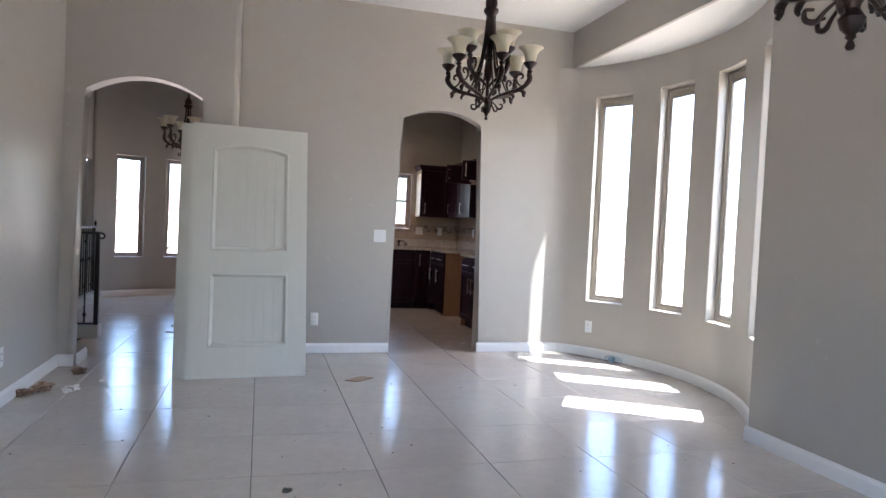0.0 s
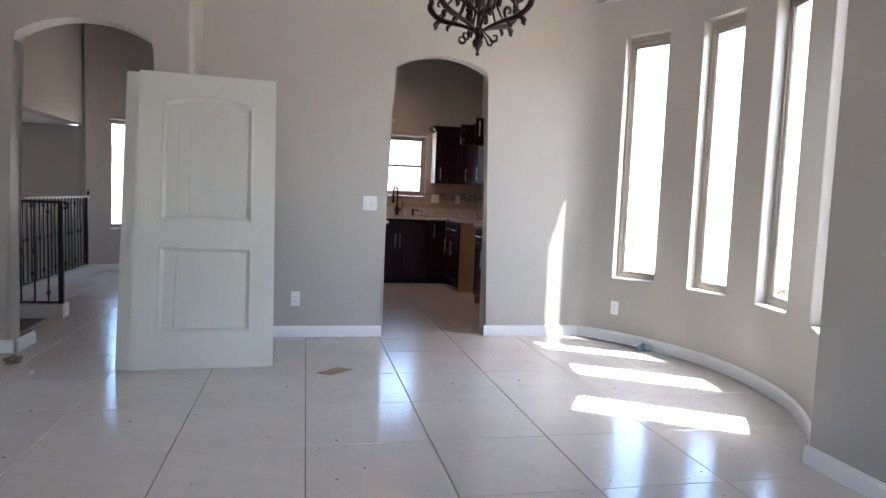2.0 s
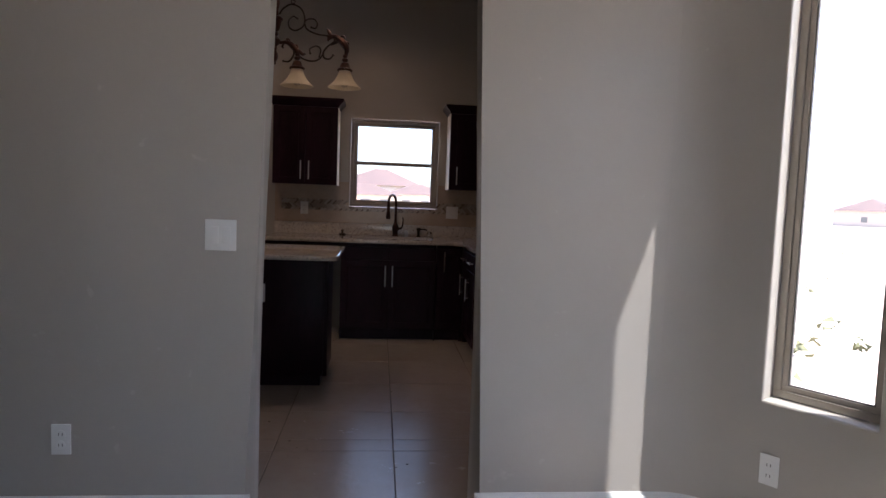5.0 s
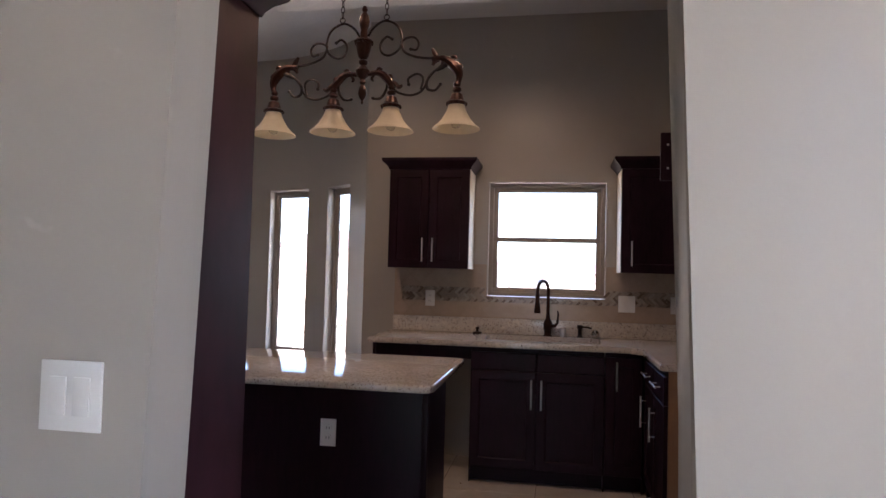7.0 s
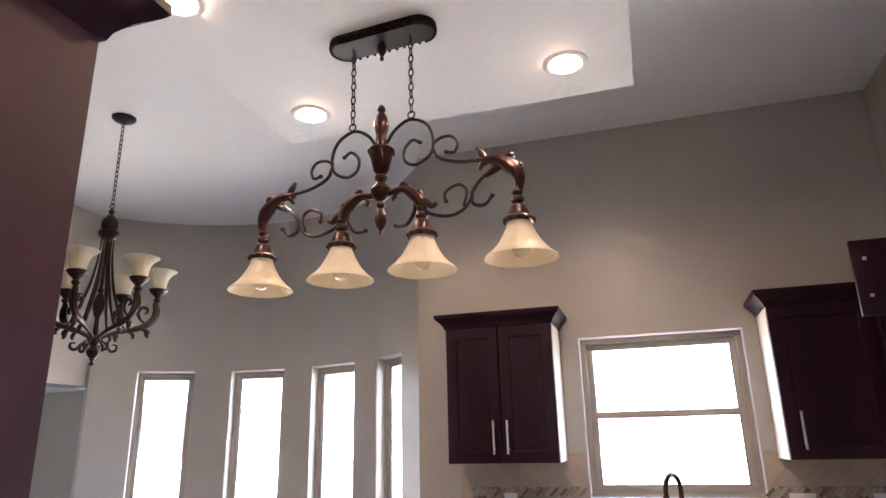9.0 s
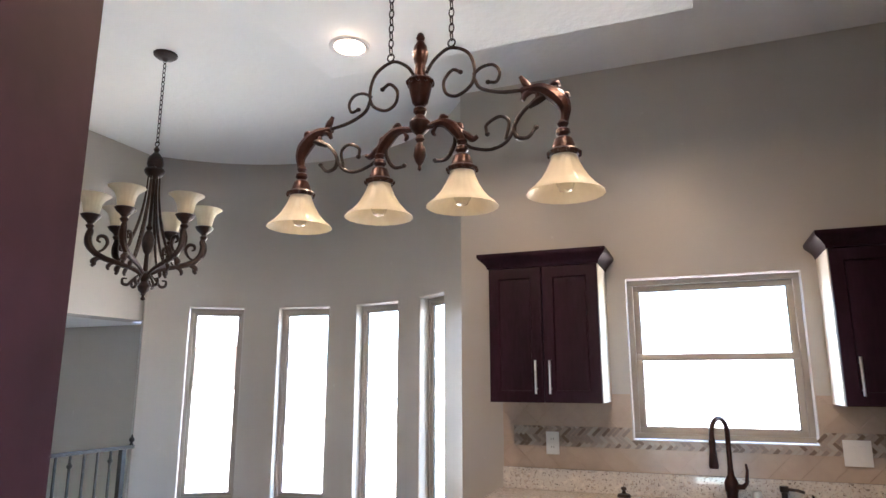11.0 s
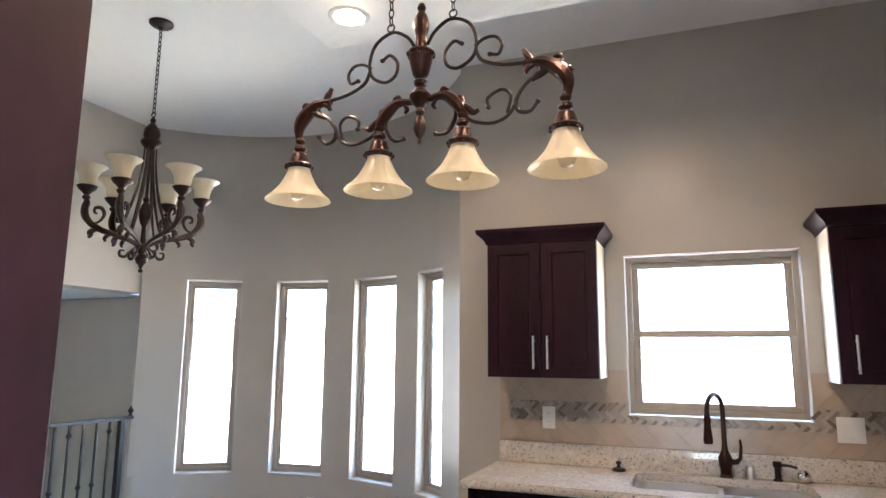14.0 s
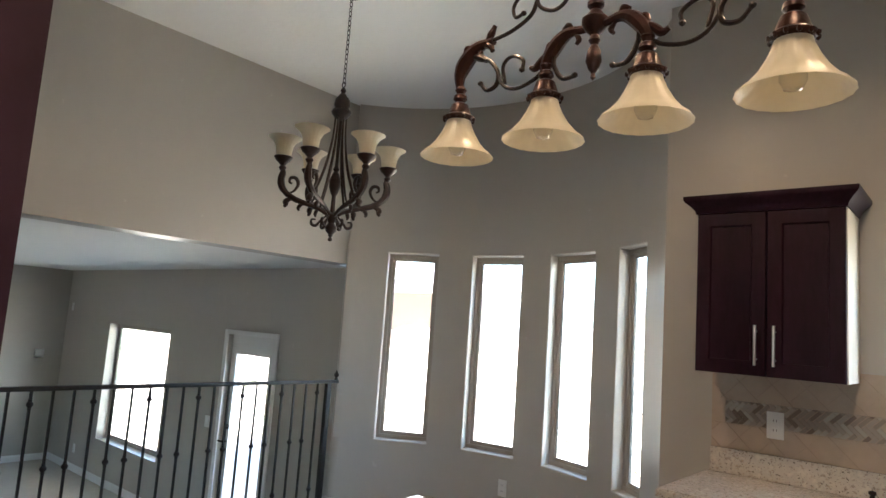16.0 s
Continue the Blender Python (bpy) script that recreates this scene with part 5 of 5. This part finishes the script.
# ---- railing ----
def railing(label, p, q, first_post, knob):
    """Iron railing from p to q: its end post stands a little short of q; every third baluster has two collars, the others one."""
    p, q = Vector((*p, 0)), Vector((*q, 0))
    d = (q - p).normalized()
    length = (q - p).length
    end = length - (0.09 if knob else 0.02)
    c = thing("stair_railing", label, "railing", Matrix.Translation(p) @ Matrix.Rotation(math.atan2(d.y, d.x), 4, "Z"), group="iron railings")
    part("top_rail", boxes((0, length, -0.022, 0.022, 1.012, 1.038), bevel=0.006), IRON, c)
    part("bottom_rail", boxes((0.02, end - 0.02, -0.012, 0.012, 0.122, 0.14), bevel=0.003), IRON, c)
    for x in ([0.02] if first_post else []) + [end]:
        part("post", boxes((x - 0.02, x + 0.02, -0.02, 0.02, 0.12, 1.013), bevel=0.004), IRON, c)
    if knob:
        part("finial", lathe(bmesh.new(), [(0.014, 1.036), (0.016, 1.044), (0.008, 1.052), (0.02, 1.07), (0.02, 1.082), (0.01, 1.094), (0.005, 1.108), (0, 1.118)], 12, Matrix.Translation((length - 0.014, 0, 0))), IRON, c)
    else:
        part("scroll_end", tube(bmesh.new(), [(length - 0.03, 0, 1.025), (length, 0, 1.025)] + [(length + 0.012 + (0.032 - 0.0016 * k) * math.sin(radians(22 * k)), 0, 0.993 + (0.032 - 0.0016 * k) * math.cos(radians(22 * k))) for k in range(12)], 0.010, 8), IRON, c)
    collar = [(0.007, -0.03), (0.012, -0.024), (0.009, -0.018), (0.018, -0.006), (0.018, 0.006), (0.009, 0.018), (0.012, 0.024), (0.007, 0.03)]
    kinds = {}
    for k in range(int((end - 0.16) / 0.1097) + 1):
        heights = (0.942, 0.22) if k % 3 == 0 else (0.588,)
        if heights not in kinds:
            bm = bmesh.new()
            box(bm, -0.0065, 0.0065, -0.0065, 0.0065, 0.14, 1.013)
            for z in heights:
                lathe(bm, collar, 10, Matrix.Translation((0, 0, z)))
            o = part("baluster", bm, IRON, c)
            kinds[heights] = o.data
        else:
            o = new("baluster", kinds[heights])
            o.parent = c
        o.matrix_basis = Matrix.Translation((end - 0.104 - 0.1097 * k, 0, 0))


railing("black wrought iron railing above the family room", (-2.3, 6.62), (-2.3, 9.74), True, True)
railing("black wrought iron railing at the head of the stair", (-2.3, 6.6), (-1.56, 6.6), False, False)
structure("curb", boxes((-2.38, -2.22, 6.68, 9.8, 0, 0.12), (-2.38, -1.545, 6.52, 6.68, 0, 0.12), bevel=0.006), PAINT, "low painted curb under the railing", "curb")
structure("wall_curb_face", boxes((-2.62, -2.58, 6.5, 9.9, LOW_FLOOR, -0.008)), PAINT, "greige face of the raised floor edge")

# ---- lower family room ----
dm = thing("door_1", "white full-glass exterior door in a white casing", "door", Matrix.Translation((-4.52, 10.1, LOW_FLOOR)), kind="structure")
DW, DH = 0.86, 1.28 - LOW_FLOOR
part("casing", boxes((-0.06, 0, -0.016, 0, 0, DH + 0.05), (DW, DW + 0.045, -0.016, 0, 0, DH + 0.05), (0, DW, -0.016, 0, DH, DH + 0.05), bevel=0.003), TRIM, dm)
part("door_leaf", boxes((0.004, 0.1, 0.05, 0.092, 0.01, DH - 0.004), (DW - 0.17, DW - 0.004, 0.05, 0.092, 0.01, DH - 0.004), (0.1, DW - 0.17, 0.05, 0.092, 0.01, 0.3), (0.1, DW - 0.17, 0.05, 0.092, DH - 0.2, DH - 0.004), bevel=0.003), TRIM, dm)
pn = part("pane", boxes((0.1, DW - 0.17, 0.068, 0.074, 0.3, DH - 0.2)), GLASS, dm, smooth=0)
part("door_handle", tube(bmesh.new(), [(0.07, 0.05, 1.0), (0.07, 0.01, 1.0), (0.02, 0.0, 1.0), (-0.03, 0.0, 1.0)], 0.01, 8), DARKMETAL, dm)
part("deadbolt", lathe(bmesh.new(), [(0, 0), (0.03, 0), (0.028, 0.02), (0, 0.024)], 16, Matrix.Translation((0.07, 0.05, 1.15)) @ Matrix.Rotation(radians(90), 4, "X")), DARKMETAL, dm)

# ---- litter on the floor ----
sh = bmesh.new()
prism(sh, [(0.63, 4.60), (0.72, 4.55), (0.87, 4.67), (0.78, 4.73)], "z", 0.002, 0.007)
round_edges(sh, lambda e: True, 0.001, 1)
tagged(mesh_object("cardboard_sheet", sh, CARD), "flat piece of brown cardboard on the tiles", "cardboard")


def crumple(name, label, x, y, size, seed, material, category):
    rng = random.Random(seed)
    bm = bmesh.new()
    bmesh.ops.create_icosphere(bm, subdivisions=3, radius=size)
    for v in bm.verts:
        k = 0.55 + 0.6 * noise.noise(v.co * (2.2 / size) + Vector((seed, 0, 0))) + 0.25 * noise.noise(v.co * (6 / size))
        v.co = Vector((v.co.x * k * 1.5, v.co.y * k, max(-size * 0.3, v.co.z * k * 0.6)))
    low = min(v.co.z for v in bm.verts)
    bmesh.ops.transform(bm, matrix=Matrix.Translation((x, y, -low + 0.001)) @ Matrix.Rotation(rng.uniform(0, 6), 4, "Z"), verts=bm.verts)
    return tagged(mesh_object(name, bm, material, 20), label, category)


crumple("crumpled_paper", "crumpled brown paper on the tiles by the wall", -1.33, 4.98, 0.075, 3, CARD, "paper")
crumple("crumpled_paper", "torn brown paper bag on the tiles by the wall", -1.43, 4.5, 0.08, 8, CARD, "paper")
crumple("crumpled_paper", "grey crumpled paper on the tiles by the wall", -1.52, 4.36, 0.07, 15, CARD, "paper")
crumple("plastic_wrap", "clear crumpled plastic wrap on the tiles", -1.25, 4.45, 0.06, 21, PLASTIC, "plastic wrap")
crumple("dirt_clump", "small dark clump of dirt on the tiles", 0.11, 2.54, 0.025, 33, GROUT, "dirt")
crumple("paper_scrap", "small white paper scrap on the hall tiles", -0.95, 7.25, 0.028, 41, PLASTIC, "paper")
crumple("paper_scrap", "tiny white paper scrap near the railing", -0.72, 7.75, 0.02, 44, PLASTIC, "paper")
crumple("paper_scrap", "small torn white scrap beside the crumpled paper", -1.12, 4.72, 0.022, 47, PLASTIC, "paper")
stick = bmesh.new()
box(stick, -0.09, 0.09, -0.006, 0.006, 0.001, 0.009, bevel=0.002, m=Matrix.Translation((-0.88, 6.85, 0)) @ Matrix.Rotation(radians(-12), 4, "Z"))
tagged(mesh_object("wood_stick", stick, CARD), "thin brown stick of wood on the hall tiles", "stick")
rng = random.Random(5)
crumbs = bmesh.new()
for k in range(260):
    x, y = rng.uniform(-1.5, 2.8), rng.uniform(1.2, 5.6) if k % 3 else rng.uniform(5.5, 9)
    if k % 3 == 0:
        x = rng.uniform(-1.4, 1.9)
    s = rng.choice((0.002, 0.002, 0.003, 0.004, 0.006))
    box(crumbs, -s, s, -s * 0.6, s * 0.6, 0, s * 0.5, m=Matrix.Translation((x, y, 0.0005)) @ Matrix.Rotation(rng.uniform(0, 3), 4, "Z"))
tagged(mesh_object("crumbs", crumbs, mat("brown_debris", (0.17, 0.13, 0.1), 0.9, spread=0.4), 0), "scattered crumbs of dirt and paint on the tiles", "debris", kind="stuff")

BX, BY = 3.28, 5.1
bot = thing("water_bottle", "empty clear plastic water bottle lying by the baseboard", "bottle", Matrix.Translation((BX, BY, 0.036)) @ Matrix.Rotation(radians(115), 4, "Z") @ Matrix.Rotation(radians(90), 4, "Y"))
CLEAR = glass_mat("clear_plastic", (0.9, 0.93, 0.95))
part("bottle_body", lathe(bmesh.new(), [(0.02, -0.1), (0.032, -0.095), (0.033, -0.05), (0.031, -0.04), (0.033, 0.03), (0.031, 0.05), (0.014, 0.085), (0.0125, 0.1)], 20), CLEAR, bot)
part("bottle_label", lathe(bmesh.new(), [(0.0338, -0.012), (0.0342, -0.01), (0.0342, 0.018), (0.0338, 0.02)], 20), mat("blue_label", (0.24, 0.36, 0.46), 0.4), bot, "blue paper label")
part("cap", lathe(bmesh.new(), [(0, 0.1), (0.015, 0.1), (0.015, 0.114), (0.013, 0.116), (0, 0.116)], 16), PLASTIC, bot, "white screw cap")


def loose_strip(label, angle, length, off):
    """A thin dark strip of trim lying on the tiles along the bay."""
    sx, sy = on_circle(BAY, angle, -off)
    bm = bmesh.new()
    box(bm, -length / 2, length / 2, -0.008, 0.008, 0.001, 0.006, bevel=0.0015, m=Matrix.Translation((sx, sy, 0)) @ Matrix.Rotation(radians(angle + 90), 4, "Z"))
    tagged(mesh_object("dark_strip", bm, GROUT), label, "strip", group="loose strips")


loose_strip("thin dark strip lying along the bay baseboard", 36.0, 0.3, 0.07)
loose_strip("short thin dark strip on the tiles by the bay", 27.5, 0.22, 0.065)

# ---- outside ----
g = bmesh.new()
bmesh.ops.create_circle(g, cap_ends=True, segments=64, radius=900)
bmesh.ops.translate(g, verts=g.verts, vec=(0, 0, -1.05))
structure("ground", g, SOIL, "pale desert ground reaching to the horizon", "ground", 0)


def hills():
    """Low hazy hills along the horizon."""
    bm = bmesh.new()
    rows = []
    for k in range(181):
        a = radians(-60 + 250 * k / 180)
        h = 13 + 9 * noise.noise(Vector((a * 4, 0, 3))) + 3 * noise.noise(Vector((a * 17, 5, 0)))
        rows.append([bm.verts.new((r * math.cos(a), r * math.sin(a), z)) for r, z in ((760, -1.2), (800, h * 0.6), (850, h), (890, -1.2))])
    for p, q in zip(rows, rows[1:]):
        for i in range(3):
            bm.faces.new((p[i], q[i], q[i + 1], p[i + 1]))
    structure("backdrop_hills", bm, HILLS, "low hazy hills along the horizon", "hills")


hills()


def patio():
    """Covered patio behind the family room: arched stucco wall, flat ceiling and slab."""
    c = thing("patio_arch", "tan stucco patio wall with an arched opening under a flat roof", "patio")
    bm = bmesh.new()
    outline = [(-8.5, -1.05), (-8.5, 2.05), (-4.03, 2.05), (-4.2, 1.63), (-4.38, 1.26), (-4.5, 0.7), (-4.55, -1.05), (-4.85, -1.05)] + arch_top(-6.75, -4.85, 1.12, 1.51) + [(-6.75, -1.05)]
    prism(bm, outline, "y", 14.4, 14.8)
    part("wall", bm, STUCCO, c)
    part("roof", boxes((-8.6, -3.95, 10.32, 14.95, 2.055, 2.3), bevel=0.01), CEIL, c, "white patio ceiling under a flat roof")
    part("slab", boxes((-8.6, -3.0, 10.32, 14.9, -1.04, -0.9), bevel=0.01), CONCRETE, c, "grey concrete patio slab")


patio()


def house(x, y, w, d, h, turn, label, base=-1.05):
    c = thing("house", label, "house", Matrix.Translation((x, y, base)) @ Matrix.Rotation(radians(turn), 4, "Z"), group="distant houses")
    part("wall", boxes((-w / 2, w / 2, -d / 2, d / 2, 0, h)), HOUSE_WALL, c)
    bm = bmesh.new()
    e, r = 0.5, h + min(w, d) * 0.24
    lo = [bm.verts.new(v) for v in ((-w / 2 - e, -d / 2 - e, h), (w / 2 + e, -d / 2 - e, h), (w / 2 + e, d / 2 + e, h), (-w / 2 - e, d / 2 + e, h))]
    k = min(w, d) / 2
    hi = [bm.verts.new((-w / 2 + k, 0, r)), bm.verts.new((w / 2 - k, 0, r))]
    for f in ((lo[0], lo[1], hi[1], hi[0]), (lo[1], lo[2], hi[1]), (lo[2], lo[3], hi[0], hi[1]), (lo[3], lo[0], hi[0])):
        bm.faces.new(f)
    bm.faces.new(lo)
    part("roof", bm, ROOFM, c)
    for s, face in ((-1, -d / 2), (1, d / 2)):
        for u in (-0.3, 0.05, 0.32):
            part("window", boxes((u * w - 0.6, u * w + 0.6, face - 0.03, face + 0.03, 1.0, 2.2)), DARKGLASS, c)
    for face in (-w / 2, w / 2):
        part("window", boxes((face - 0.03, face + 0.03, -0.6, 0.6, 1.0, 2.2)), DARKGLASS, c)


house(-0.9, 84, 8.6, 6.0, 2.7, 8, "tan stucco house with a low hipped roof")
house(1.6, 114, 14, 12, 4.4, -4, "larger tan house with a hipped roof behind")
house(-5.6, 96, 7.5, 6.5, 2.9, -12, "small pale house with a brown hipped roof")
house(7.2, 100, 8.0, 6.5, 3.0, 10, "small pale house with a low brown roof")
house(-15, 108, 15, 11, 3.4, 14, "tan stucco house with a brown hipped roof")
house(24, 105, 16, 12, 3.2, 12, "pale stucco house with a clay roof")
house(-30, 95, 17, 12, 5.6, 20, "two-storey stucco house with a clay roof")
house(112, 138, 16, 12, 3.4, 40, "stucco house with a hipped roof across the plain")
house(150, 112, 17, 12, 3.4, 60, "stucco house with a clay roof beyond the lot")
house(70, 140, 18, 12, 5.6, 30, "two-storey stucco house beyond the lot")
house(160, 58, 17, 12, 3.4, 80, "tan stucco house beside the far road")
rng = random.Random(11)
bm = bmesh.new()
for k in range(420):
    a, r = rng.uniform(-0.6, 2.9), rng.uniform(7, 60)
    x, y, s = 1 + r * math.cos(a), 6 + r * math.sin(a), rng.uniform(0.08, 0.3)
    if -10 < x < 4.5 and y < 15.5:
        continue
    for j in range(9):
        p = Vector((x + rng.gauss(0, s * 0.6), y + rng.gauss(0, s * 0.6), -1.05 + rng.uniform(0, s)))
        q = [p + Vector((rng.gauss(0, s * 0.35), rng.gauss(0, s * 0.35), rng.gauss(0, s * 0.35))) for _ in range(3)]
        bm.faces.new([bm.verts.new(v) for v in q])
tagged(mesh_object("desert_brush", bm, BUSH, 0), "low dry desert brush scattered over the ground", "brush", kind="stuff")

# ---- floor tiles ----
PITCH, TX, TY = 0.608, -0.05, 3.355
REGIONS = [(-1.56, 3.75, -3.4, 5.62), (-1.68, 3.04, 5.62, 6.55), (-2.58, 3.04, 6.55, 10.5)]
full = None
rng = random.Random(23)
for i in range(-5, 8):
    for j in range(-13, 14):
        x0, y0 = TX + PITCH * i, TY + PITCH * j
        for rx0, rx1, ry0, ry1 in REGIONS:
            a, b, c, d = max(x0, rx0), min(x0 + PITCH, rx1), max(y0, ry0), min(y0 + PITCH, ry1)
            if b - a < 0.02 or d - c < 0.02:
                continue
            if a > 2.95 and math.hypot((a + b) / 2 - BAY[0], (c + d) / 2 - BAY[1]) > BAY[2] + 0.35:
                continue
            if c > 9.7 and (a > 0.5 or math.hypot((a + b) / 2 - NOOK[0], (c + d) / 2 - NOOK[1]) > NOOK[2] + 0.4):
                continue
            whole = b - a > PITCH - 1e-4 and d - c > PITCH - 1e-4
            if not (whole and full):
                bm = bmesh.new()
                w, h, g, e = b - a, d - c, 0.0018, 0.0022
                rings = [[bm.verts.new(v) for v in ((o, o, z), (w - o, o, z), (w - o, h - o, z), (o, h - o, z))] for o, z in ((g, -0.006), (g, -0.002), (g + e, 0.0))]
                for p, q in zip(rings, rings[1:]):
                    for k in range(4):
                        bm.faces.new((p[k], p[(k + 1) % 4], q[(k + 1) % 4], q[k]))
                bm.faces.new(rings[-1])
                ob = part("tile", bm, TILE, floor, smooth=0)
                if whole:
                    full = ob.data
            else:
                ob = new("tile", full)
                ob.parent = floor
            lay = Matrix.Rotation(radians(rng.uniform(-0.16, 0.16)), 4, "X") @ Matrix.Rotation(radians(rng.uniform(-0.16, 0.16)), 4, "Y")
            mid = Matrix.Translation(((b - a) / 2, (d - c) / 2, 0))
            ob.matrix_basis = Matrix.Translation((a, c, 0)) @ mid @ lay @ mid.inverted()
